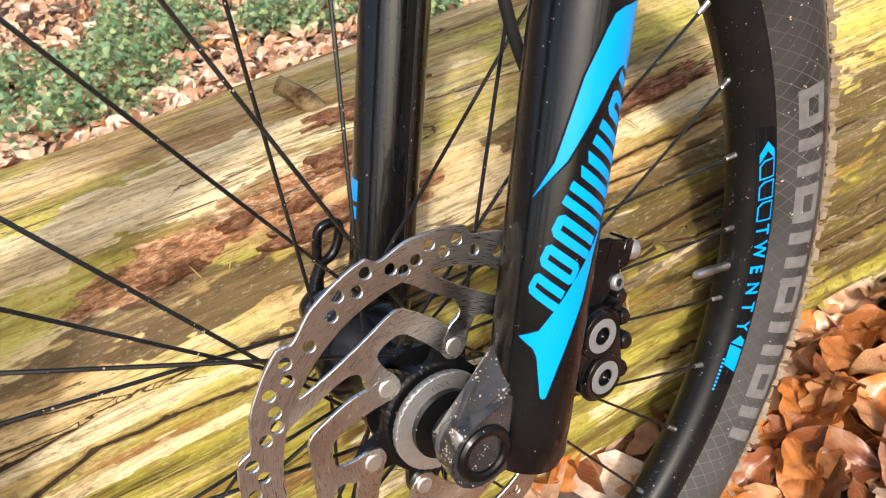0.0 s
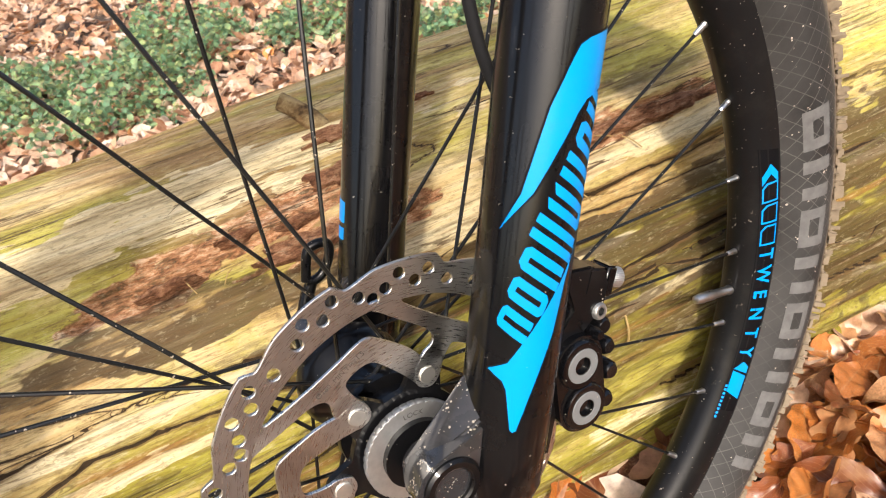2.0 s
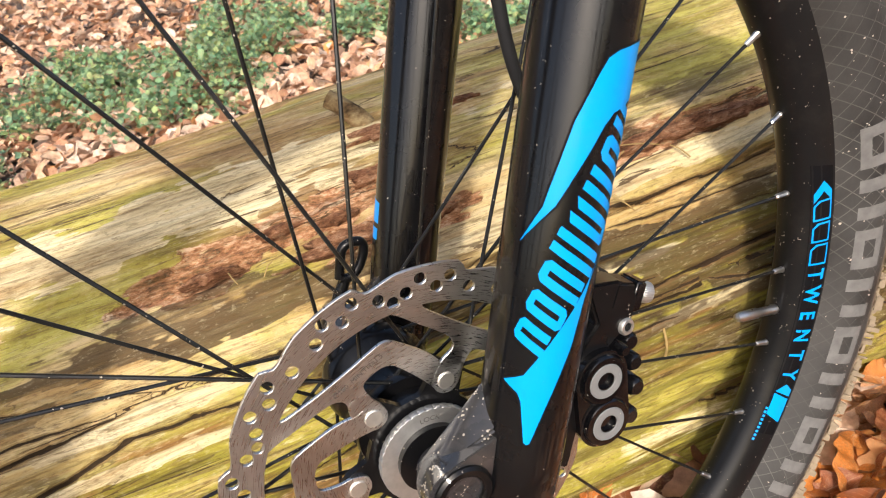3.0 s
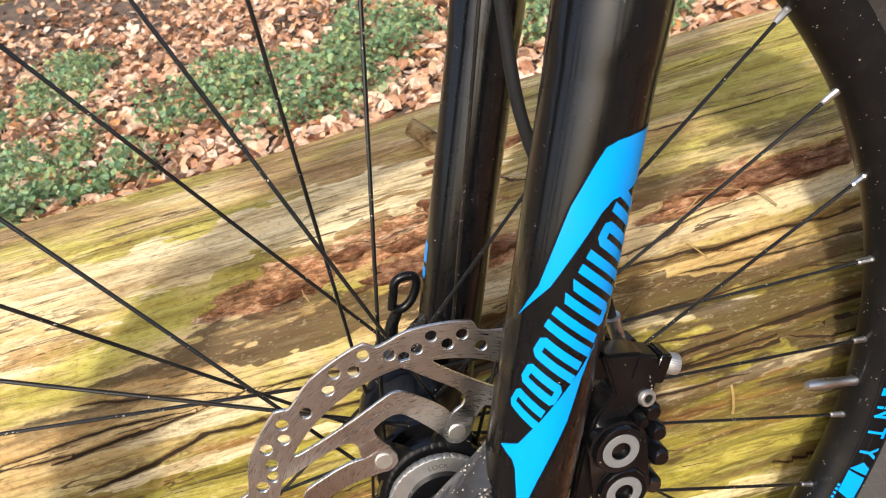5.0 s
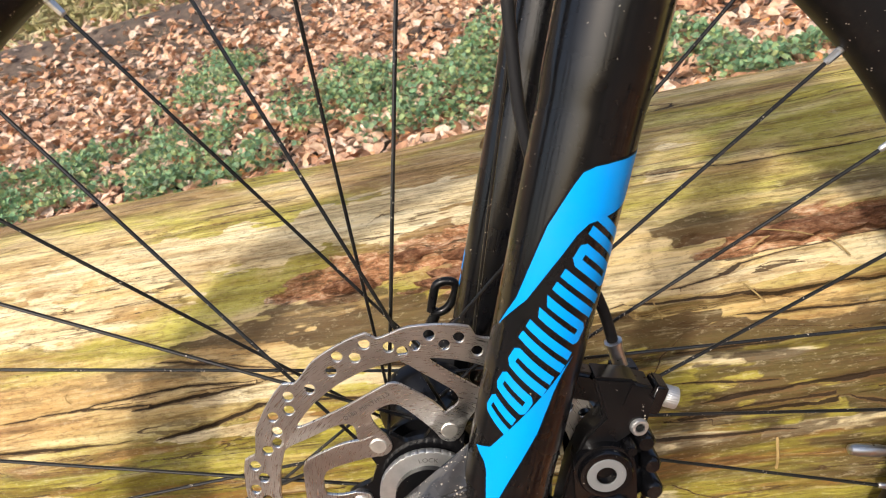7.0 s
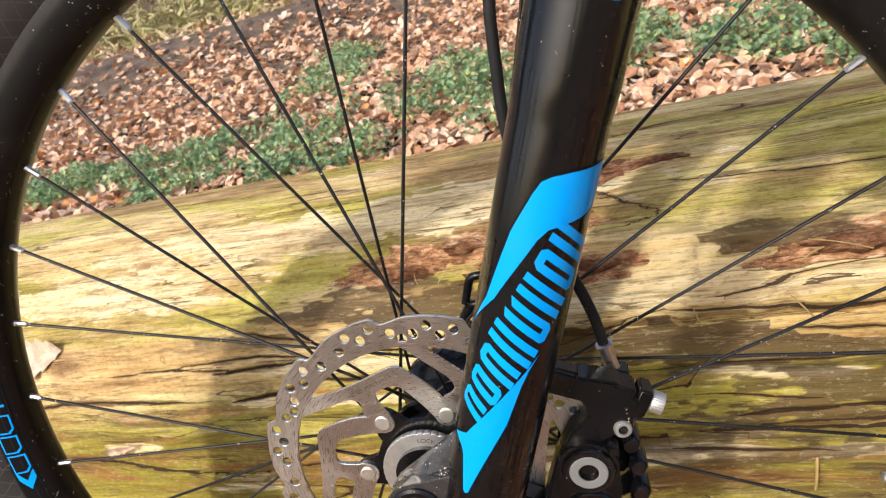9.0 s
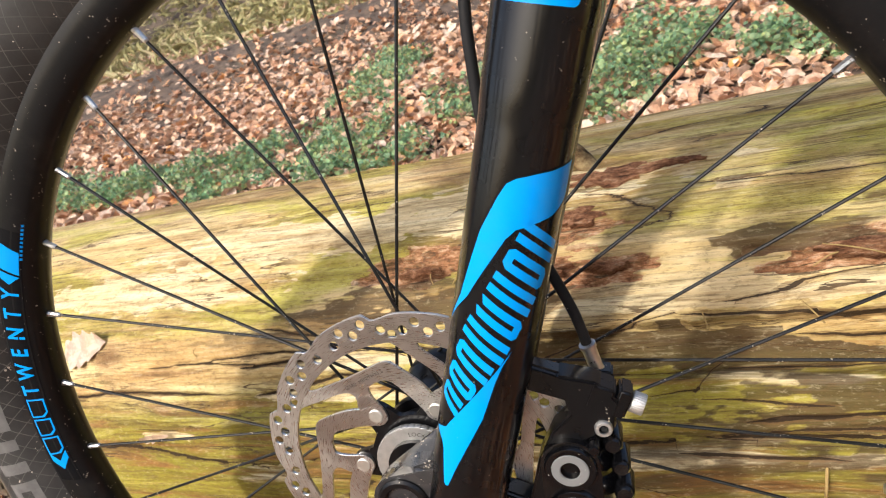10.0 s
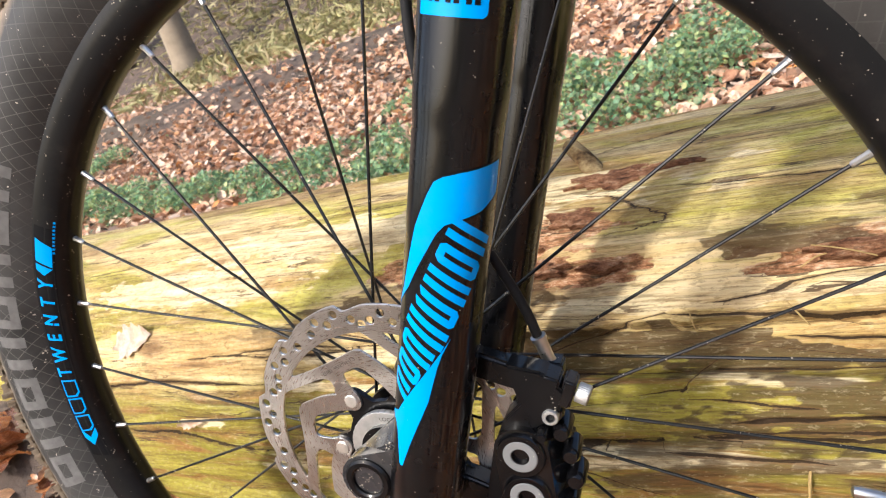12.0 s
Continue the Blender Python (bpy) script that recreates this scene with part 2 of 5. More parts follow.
    gape = k.math("MULTIPLY", k.attr("crack"), k.ramp(k.noise(k.coords(scale=(9, 20, 20), loc=(4, 4, 1)), 1.0, 3), [(0.35, 0.35), (0.6, 1.7)]))
    open_ = k.math("LESS_THAN", gap, gape)
    edge = k.math("LESS_THAN", gap, k.math("MULTIPLY", gape, 2.6))
    c = k.mix(k.math("MULTIPLY", edge, 0.5), c, (0.16, 0.085, 0.03))
    c = k.mix(k.math("MULTIPLY", open_, 0.95), c, (0.02, 0.011, 0.006))
    k.set("Base Color", k.mix(0.14, c, (0.10, 0.055, 0.02)))
    k.set("Roughness", k.ramp(blotch, [(0.3, 0.65), (0.7, 0.9)]))
    h = k.math("ADD", k.math("MULTIPLY", mid, 1.2), k.math("ADD", k.math("MULTIPLY", k.math("ADD", fine, fibre), 0.6), k.math("ADD", k.math("MULTIPLY", split, -0.8), k.math("MULTIPLY", open_, -1.6))))
    k.bump(k.math("ADD", h, k.math("MULTIPLY", k.noise(v, 220, 4, 0.7), 0.35)), 0.7, 0.004)
    return k.m


M_LOG = m_log()


def m_bark():
    k = Nodes("red_brown_bark", 0.9, spec=0.2)
    n = k.noise(k.coords(scale=(60, 170, 170)), 1.0, 8, 0.78)
    g = k.noise(k.coords(scale=(200, 300, 300)), 1.0, 4, 0.7)
    c = k.ramp(n, [(0.34, (0.06, 0.024, 0.012)), (0.46, (0.22, 0.095, 0.045)), (0.56, (0.38, 0.19, 0.10)), (0.68, (0.62, 0.43, 0.28))])
    k.set("Base Color", k.mix(k.ramp(g, [(0.35, 0.6), (0.5, 0.0)]), c, (0.06, 0.028, 0.014)))
    k.bump(k.math("ADD", n, k.math("MULTIPLY", g, 0.5)), 1.0, 0.006)
    return k.m


M_BARK = m_bark()


def m_stub():
    k = Nodes("grey_stub_wood", 0.9, spec=0.2)
    n = k.noise(k.coords(scale=(60, 90, 90)), 1.0, 7, 0.72)
    g = k.noise(k.coords(scale=(25, 25, 25)), 1.0, 4)
    c = k.ramp(n, [(0.36, (0.06, 0.035, 0.016)), (0.48, (0.20, 0.13, 0.06)), (0.62, (0.38, 0.29, 0.15))])
    k.set("Base Color", k.mix(k.ramp(g, [(0.5, 0.0), (0.6, 0.7)]), c, (0.33, 0.15, 0.06)))
    k.bump(n, 1.0, 0.005)
    return k.m


M_STUB = m_stub()


def m_leaf(name, stops, trans=0.25, rough=0.5, per_island=False):
    k = Nodes(name, rough, spec=0.6)
    uv = k.t.nodes.new("ShaderNodeUVMap").outputs[0]
    rnd = k.island() if per_island else k.random()
    u, w, _ = k.xyz(uv)
    mid = k.math("LESS_THAN", k.math("ABSOLUTE", u), 0.035)
    side = k.math("ABSOLUTE", k.math("SINE", k.math("MULTIPLY", k.math("SUBTRACT", w, k.math("MULTIPLY", k.math("ABSOLUTE", u), 0.55)), 25.0)))
    vein = k.math("MAXIMUM", mid, k.math("MULTIPLY", k.math("LESS_THAN", side, 0.12), 0.6))
    v = k.coords("Object")
    blot = k.noise(v, 55, 5, 0.65)
    base = k.ramp(rnd, stops)
    c = k.mix(k.ramp(blot, [(0.42, 0.0), (0.62, 0.8)]), base, k.mix(0.65, base, (0.12, 0.04, 0.015)))
    c = k.mix(k.ramp(k.noise(v, 26, 4), [(0.52, 0.0), (0.7, 0.45)]), c, k.mix(0.6, base, (0.85, 0.55, 0.28)))
    c = k.mix(k.math("MULTIPLY", vein, 0.35), c, (0.55, 0.36, 0.2))
    k.set("Base Color", c)
    k.bump(k.math("ADD", k.math("MULTIPLY", vein, -0.6), k.noise(v, 240, 3)), 0.4, 0.001)
    tr = k.t.nodes.new("ShaderNodeBsdfTranslucent")
    k.put(tr, "Color", c)
    mx = k.t.nodes.new("ShaderNodeMixShader")
    mx.inputs[0].default_value = trans
    k.t.links.new(k.b.outputs[0], mx.inputs[1])
    k.t.links.new(tr.outputs[0], mx.inputs[2])
    k.t.links.new(mx.outputs[0], k.t.nodes["Material Output"].inputs[0])
    return k.m


BROWN = [(0.0, (0.10, 0.03, 0.012)), (0.22, (0.28, 0.075, 0.018)), (0.42, (0.60, 0.20, 0.035)), (0.6, (0.48, 0.19, 0.055)), (0.82, (0.66, 0.36, 0.17)), (1.0, (0.80, 0.60, 0.44))]
FADED = [(0.0, (0.42, 0.20, 0.11)), (0.3, (0.66, 0.39, 0.24)), (0.6, (0.78, 0.54, 0.38)), (0.85, (0.84, 0.68, 0.54)), (1.0, (0.75, 0.32, 0.08))]
GREEN = [(0.0, (0.13, 0.27, 0.15)), (0.4, (0.22, 0.44, 0.24)), (0.75, (0.33, 0.54, 0.25)), (1.0, (0.52, 0.62, 0.24))]
M_STRAW = m_plain("dry_straw", (0.40, 0.27, 0.10), 0.7, 0.0, 200)
M_LEAF = m_leaf("autumn_leaf", BROWN, 0.12, 0.3)
M_LEAF_MANY = m_leaf("faded_litter", FADED, 0.15, 0.7, True)
M_LEAF_NEAR = m_leaf("brown_litter", BROWN, 0.12, 0.33, True)
M_IVY = m_leaf("ground_cover_green", GREEN, 0.4, 0.5, True)
M_GRASS = m_leaf("pale_grass", [(0.0, (0.30, 0.30, 0.12)), (0.6, (0.42, 0.42, 0.18)), (1.0, (0.55, 0.46, 0.27))], 0.2, 0.6, True)
M_PALE_LEAF = m_leaf("pale_dry_leaf", [(0.0, (0.6, 0.47, 0.36)), (1.0, (0.66, 0.53, 0.42))], 0.15, 0.6)


def m_ground():
    k = Nodes("leaf_soil", 0.95)
    v = k.coords()
    a, b = k.noise(v, 9, 8, 0.7), k.noise(v, 1.1, 5, 0.6)
    c = k.ramp(a, [(0.3, (0.035, 0.026, 0.02)), (0.48, (0.085, 0.06, 0.045)), (0.66, (0.19, 0.13, 0.09))])
    k.set("Base Color", k.mix(k.ramp(b, [(0.5, 0.0), (0.8, 0.5)]), c, (0.13, 0.11, 0.06)))
    k.bump(a, 0.9, 0.02)
    return k.m


M_GROUND = m_ground()
M_TRUNK = m_plain("grey_tree_bark", (0.30, 0.24, 0.17), 0.95, 0.0, 7)


# ---------------------------------------------------------------- helpers of the build
def part(name, bm, material, parent=None, label="", smooth=True, sharp=38):
    me = bpy.data.meshes.new(name)
    bm.normal_update()
    bm.to_mesh(me)
    bm.free()
    return mesh_part(name, me, material, parent, label, smooth, sharp)


def mesh_part(name, me, material, parent=None, label="", smooth=True, sharp=38):
    for m in material if isinstance(material, (list, tuple)) else (material,):
        me.materials.append(m)
    if smooth:
        me.polygons.foreach_set("use_smooth", [True] * len(me.polygons))
        me.set_sharp_from_angle(angle=radians(sharp))
    ob = new(name, me)
    if parent is not None:
        ob.parent = parent
    if label:
        tagged(ob, label=label)
    return ob


def lathe(bm, profile, steps, closed=True, centre=(0, 0, 0)):
    """Turn a profile of (radius, along) round the y axis."""
    cx, cy, cz = centre
    rings = []
    for k in range(steps):
        a = 2 * math.pi * k / steps
        rings.append([bm.verts.new((cx + r * math.cos(a), cy + y, cz + r * math.sin(a))) for r, y in profile])
    n = len(profile)
    for k in range(steps):
        A, B = rings[k], rings[(k + 1) % steps]
        for i in range(n if closed else n - 1):
            j = (i + 1) % n
            bm.faces.new((A[i], A[j], B[j], B[i]))
    bmesh.ops.recalc_face_normals(bm, faces=bm.faces)
    return bm


def tube(bm, points, radii, seg=10, caps=True):
    """A tube through points with a radius at each."""
    pts = [Vector(v) for v in points]
    if not isinstance(radii, (list, tuple)):
        radii = [radii] * len(pts)
    rings, side = [], None
    for i, v in enumerate(pts):
        d = (pts[min(i + 1, len(pts) - 1)] - pts[max(i - 1, 0)]).normalized()
        if side is None:
            side = d.orthogonal().normalized()
        side = (side - d * side.dot(d)).normalized()
        up = d.cross(side)
        rings.append([bm.verts.new(v + radii[i] * (math.cos(2 * math.pi * k / seg) * side + math.sin(2 * math.pi * k / seg) * up)) for k in range(seg)])
    for A, B in zip(rings, rings[1:]):
        for k in range(seg):
            bm.faces.new((A[k], A[(k + 1) % seg], B[(k + 1) % seg], B[k]))
    if caps:
        bm.faces.new(rings[0][::-1])
        bm.faces.new(rings[-1])
    return bm


def hull(bm, points):
    vs = [bm.verts.new(p) for p in points]
    out = bmesh.ops.convex_hull(bm, input=vs)
    bmesh.ops.delete(bm, geom=[g for g in out["geom_interior"] if isinstance(g, bmesh.types.BMVert)], context="VERTS")
    bmesh.ops.recalc_face_normals(bm, faces=bm.faces)
    return bm


def rounded(bm, width=0.0008, seg=2, angle=30):
    es = [e for e in bm.edges if len(e.link_faces) == 2 and e.calc_face_angle(0) > radians(angle)]
    if es:
        bmesh.ops.bevel(bm, geom=es, offset=width, segments=seg, affect="EDGES", clamp_overlap=True)
    return bm


def slab(bm, outline, y0, y1, holes=()):
    """A plate in the x-z plane between y0 and y1, with holes."""
    edges = []
    for loop in (outline, *holes):
        vs = [bm.verts.new((x, y0, z)) for x, z in loop]
        edges += [bm.edges.new((a, b)) for a, b in zip(vs, vs[1:] + vs[:1])]
    faces = [g for g in bmesh.ops.triangle_fill(bm, use_beauty=True, use_dissolve=False, edges=edges)["geom"] if isinstance(g, bmesh.types.BMFace)]
    ext = bmesh.ops.extrude_face_region(bm, geom=faces)
    bmesh.ops.translate(bm, verts=[g for g in ext["geom"] if isinstance(g, bmesh.types.BMVert)], vec=(0, y1 - y0, 0))
    bmesh.ops.recalc_face_normals(bm, faces=bm.faces)
    return bm


def flat(bm, outline, holes=()):
    edges = []
    for loop in (outline, *holes):
        vs = [bm.verts.new((x, y, 0)) for x, y in loop]
        edges += [bm.edges.new((a, b)) for a, b in zip(vs, vs[1:] + vs[:1])]
    bmesh.ops.triangle_fill(bm, use_beauty=True, use_dissolve=False, edges=edges)
    return bm


def cut(bm, step, axis):
    """Cut a flat sheet into strips so that it can be bent."""
    lo, hi = min(v.co[axis] for v in bm.verts), max(v.co[axis] for v in bm.verts)
    no = Vector((1, 0, 0)) if axis == 0 else Vector((0, 1, 0))
    c = math.floor(lo / step) * step + step
    while c < hi:
        bmesh.ops.bisect_plane(bm, geom=bm.verts[:] + bm.edges[:] + bm.faces[:], dist=1e-7, plane_co=no * c, plane_no=no)
        c += step
    return bm


def bend(bm, fn):
    for v in bm.verts:
        v.co = fn(v.co.x, v.co.y)
    return bm


def letters(text, size, bold=0.0):
    cu = bpy.data.curves.new("text", "FONT")
    cu.body, cu.size, cu.align_x, cu.offset = text, size, "CENTER", bold
    ob = bpy.data.objects.new("text", cu)
    scene.collection.objects.link(ob)
    me = bpy.data.meshes.new_from_object(ob)
    bpy.data.objects.remove(ob)
    bm = bmesh.new()
    bm.from_mesh(me)
    bpy.data.meshes.remove(me)
    return bm


def polar(r, a, y=0.0):
    return Vector((r * math.cos(radians(a)), y, r * math.sin(radians(a))))


def smooth_path(points, n=8):
    """Catmull-Rom through points."""
    P = [Vector(v) for v in points]
    P = [2 * P[0] - P[1]] + P + [2 * P[-1] - P[-2]]
    out = []
    for i in range(1, len(P) - 2):
        a, b, c, d = P[i - 1:i + 3]
        for k in range(n):
            t = k / n
            out.append(0.5 * ((2 * b) + (c - a) * t + (2 * a - 5 * b + 4 * c - d) * t * t + (3 * b - a - 3 * c + d) * t ** 3))
    return out + [P[-2]]


def step(lo, hi, v):
    t = min(max((v - lo) / (hi - lo), 0.0), 1.0)
    return t * t * (3 - 2 * t)


def nz(x, y, z=0.0):
    return noise.noise(Vector((x, y, z)))


# ---------------------------------------------------------------- ground
def ground_height(x, y):
    near = 0.5 + 0.5 * math.tanh((y - 0.02 + 0.12 * x) * 11)      # litter heaped against the log
    rear = 0.5 + 0.5 * math.tanh((x - 0.16) * 8)
    z = -0.013 + 0.09 * max(near, rear)
    z += 0.15 * step(0.32, 0.75, -x) * step(-0.06, 0.17, y) * (1 - step(0.5, 0.8, y))
    if y > 0.7:
        z += 0.115 * (y - 0.7)
        z += 0.16 * math.exp(-(((y - 3.95 - 0.15 * x) / 0.42) ** 2)) * (1 if x < -1.2 else math.exp(-((x + 1.2) / 1.0) ** 2))
    # unseen fall of the near ground, added so glossy parts reflect more sky
    if y < -0.7:
        z -= 0.14 * (-0.7 - max(y, -60))
    # unseen slope to the rear, added to darken reflections in the black paint
    if x > 3:
        z += 0.42 * (min(x, 40) - 3) * (1 - step(-1.0, 6.0, y))
    if y > 8:
        z += 0.32 * (min(y, 45) - 8)
    return z + 0.02 * nz(x * 3, y * 3, 0.3) * min(1, abs(x) + abs(y)) + 0.006 * nz(x * 14, y * 14, 2.3)


def build_ground():
    def line(lo, hi, n, power):
        out = [((2 * k / n - 1)) for k in range(n + 1)]
        return [math.copysign(abs(v) ** power, v) * (hi if v > 0 else -lo) for v in out]
    xs, ys = line(-300, 300, 260, 4), line(-40, 400, 260, 4)
    verts = [(x, y, ground_height(x, y)) for y in ys for x in xs]
    w = len(xs)
    faces = [(j * w + i, j * w + i + 1, (j + 1) * w + i + 1, (j + 1) * w + i) for j in range(len(ys) - 1) for i in range(w - 1)]
    me = bpy.data.meshes.new("ground")
    me.from_pydata(verts, [], faces)
    me.polygons.foreach_set("use_smooth", [True] * len(faces))
    me.materials.append(M_GROUND)
    return tagged(new("ground", me), "brown autumn forest floor of soil and leaf litter", "ground", kind="structure")


ground = build_ground()

# ---------------------------------------------------------------- log: along its own x axis; y points to the wheel, z up
LOG_C, LOG_D, LOG_R, LOG_T = Vector((0, 0.3335, 0.1443)), Vector((1, -0.2117, 0.0634)).normalized(), 0.2573, -0.0456
LOG_U = (Vector((0, -1, 0)) + LOG_D * LOG_D.y).normalized()
LOG_V = LOG_D.cross(LOG_U)
LOG_V = LOG_V if LOG_V.z > 0 else -LOG_V
LOG_FLIP = -1 if LOG_D.cross(LOG_U).z < 0 else 1


def log_radius(s):
    return max(LOG_R + LOG_T * s, 0.12)


def log_world(s, a, extra=0.0):
    r = log_radius(s) + extra
    return LOG_C + LOG_D * s + (math.cos(radians(a)) * LOG_U + math.sin(radians(a)) * LOG_V) * r


def zone(s, a, s0, a0, ds, da, ragged=0.55):
    d = math.hypot((s - s0) / ds, (a - a0) / da) + ragged * (nz(s * 26, a * 0.55, 4.2) + 0.6 * nz(s * 70, a * 1.3, 1.2))
    return 1 - step(0.8, 1.05, d)


CRACKS = (((0.235, 25.2), (0.30, 26.0), (0.36, 26.4), (0.55, 27.5), 1.5), ((0.27, 38.8), (0.32, 38.1), (0.42, 37.2), 0.7), ((0.325, 23.2), (0.356, 21.9), (0.46, 21.0), 0.8),
          ((-0.32, 38.5), (-0.17, 40.4), (-0.05, 39.2), 0.8), ((0.20, 43.0), (0.28, 42.0), (0.32, 41.5), (0.45, 42.0), 0.9), ((-0.20, 45.5), (-0.138, 43.5), (-0.022, 37.5), 0.9),
          ((-0.22, 37.4), (-0.153, 38.4), (-0.063, 40.1), (0.012, 39.0), (0.06, 37.0), 1.2), ((-0.20, 31.5), (-0.143, 32.9), (-0.104, 35.2), (-0.054, 34.6), (-0.006, 33.7), (0.05, 32.0), 1.5), ((-0.36, 38.4), (-0.278, 38.7), (-0.20, 37.9), 0.8), ((0.165, 29.3), (0.205, 30.5), (0.215, 33.5), (0.23, 36.5), 0.8),
          ((0.19, 20.8), (0.29, 20.2), 0.8), ((-0.006, 67.3), (0.002, 65.2), (0.012, 64.8), 0.5), ((-0.006, 67.3), (0.004, 69.2), (0.035, 69.8), 0.5), ((-0.62, 31), (-0.40, 33), (-0.26, 32), 1.0), ((-0.34, 74), (-0.2, 76.5), (-0.12, 76), 0.7), ((0.2, 68), (0.3, 66.5), (0.42, 67), 0.6))


def log_cracks(s, a):
    """Signed distance in mm from the nearest crack, and how wide it gapes there."""
    best, wide = 9.0, 0.0
    for *pts, width in CRACKS:
        if not pts[0][0] - 0.004 < s < pts[-1][0] + 0.004:
            continue
        for (s0, a0), (s1, a1) in zip(pts, pts[1:]):
            if s0 - 0.004 <= s <= s1 + 0.004:
                q = (s - s0) / (s1 - s0)
                d = (a - a0 - (a1 - a0) * q) * 4.3 + 2.2 * nz(s * 22, a0, 3.1) + 0.9 * nz(s * 75, a0, 1.1)
                if abs(d) < abs(best):
                    ends = min(1.0, (s - pts[0][0] + 0.004) / 0.02, (pts[-1][0] + 0.004 - s) / 0.02)
                    best, wide = d, max(0.0, width * ends)
    return best, wide


def log_relief(s, a):
    """Height over the round, and the amounts of decay, bleached wood, crack, low wood, stained and shaded wood, and
    gap.
    """
    w = radians(a) * 0.25
    low = 1 - step(30, 40, a + 9 * nz(s * 3.1, a * 0.05, 7.7))
    h = 0.0016 * nz(s * 5, w * 70) + 0.0009 * nz(s * 13, w * 210, 3) + 0.008 * nz(s * 1.6, w * 6, 5)
    lay = nz(s * 2.3 + 11, w * 11, 0.7)
    h -= 0.0035 * step(0.12, 0.16, lay) + 0.0035 * step(0.32, 0.36, lay)
    f = w * 24 + 0.9 * nz(s * 1.7, w * 5, 9.1) + 0.25 * nz(s * 9, w * 9, 2.1) + 0.3 * s
    fr = f - math.floor(f)
    tooth = nz(s * 7, math.floor(f) * 3.3, 6)
    rise = fr / 0.86 if fr < 0.86 else (1 - fr) / 0.14
    h += low * (0.013 * (rise - 0.5) + 0.005 * step(0.0, 0.2, tooth) * (1 - rise))
    c = nz(s * 1.5 + 4, w * 24 + 0.8 * nz(s * 4, w * 10, 2), 8.5)
    gap, crack = c * 80, 0.26 * step(0.05, 0.25, nz(s * 2.1, w * 5, 3.3) + 0.2 * low)
    edge = (fr if fr < 0.5 else fr - 1) * 42
    ledge = low * step(-0.15, 0.1, nz(s * 2.2, round(f) * 1.7, 4))
    if abs(edge) < abs(gap) and ledge > 0.3:
        gap, crack = edge, 0.5 * ledge
    d, wide = log_cracks(s, a)
    if abs(d) < 7 and wide > 0:
        gap, crack = d, 0.75 * wide
    crack *= 1 - step(2.2, 4.0, abs(gap))
    h -= 0.005 * min(1, crack) * (1 - step(0.6, 2.6, abs(gap)))
    decay = max(zone(s, a, -0.045, 55.5, 0.05, 3.4), zone(s, a, 0.0, 57.5, 0.06, 3.6), zone(s, a, 0.05, 58.5, 0.06, 3.4), 0.8 * zone(s, a, 0.10, 60.5, 0.06, 4.0), zone(s, a, 0.10, 52, 0.065, 3.6),
                zone(s, a, 0.15, 51.5, 0.04, 2.6), zone(s, a, 0.35, 51.3, 0.10, 3.4), zone(s, a, 0.29, 49.6, 0.05, 1.4), zone(s, a, 0.12, 63, 0.03, 1.5))
    h += decay * (-0.004 + 0.006 * nz(s * 55, w * 140, 1.5) + 0.004 * nz(s * 25, w * 60, 8))
    bleach = max(zone(s, a, 0.21, 45.4, 0.12, 2.3), zone(s, a, 0.37, 46.2, 0.12, 2.4), 0.9 * zone(s, a, 0.242, 66.3, 0.018, 1.6), 0.8 * zone(s, a, -0.14, 67.5, 0.30, 6.0), 0.75 * zone(s, a, 0.06, 72, 0.18, 5), 0.7 * zone(s, a, -0.4, 57, 0.2, 6),
                 0.8 * zone(s, a, -0.33, 23, 0.05, 1.2), 0.9 * zone(s, a, -0.07, 37.3, 0.12, 1.5), 0.9 * zone(s, a, -0.09, 31, 0.10, 1.4), 0.8 * zone(s, a, 0.36, 20, 0.09, 1.6), 0.5 * low * step(0.5, 0.8, fr) * step(0.05, 0.2, nz(s * 4, math.floor(f) * 2.1, 3)))
    # dark zones: rotted hollows and olive wood, plus fork and wheel shade as colour
    stain_shade = max(0.5 * zone(s, a, 0.56, 6, 0.16, 18), 0.58 * zone(s, a, 0.44, 29, 0.24, 13), 0.45 * zone(s, a, 0.27, 17, 0.14, 9), 1.0 * zone(s, a, 0.15, 38.3, 0.13, 3.4), 0.85 * zone(s, a, 0.10, 34.5, 0.08, 3.4), 0.85 * zone(s, a, 0.25, 36, 0.09, 3.2), 0.55 * zone(s, a, 0.27, 54.5, 0.05, 3),
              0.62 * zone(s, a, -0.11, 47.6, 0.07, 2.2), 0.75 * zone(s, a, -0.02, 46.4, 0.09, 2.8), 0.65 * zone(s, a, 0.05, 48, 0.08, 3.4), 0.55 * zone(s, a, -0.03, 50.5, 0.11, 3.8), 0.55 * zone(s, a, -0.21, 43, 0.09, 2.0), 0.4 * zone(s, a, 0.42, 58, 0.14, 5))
    # the pale ridge overhangs a rotted hollow
    rag = a + 1.6 * nz(s * 17, 0.4, 2.2) + 0.7 * nz(s * 60, 0.9, 1.2)
    h -= 0.02 * (1 - step(41.4, 42.2, rag)) * step(24, 38, a) * step(0.02, 0.08, s) * (1 - 0.5 * step(0.28, 0.4, s))
    return h, decay, bleach, crack, low, stain_shade, gap


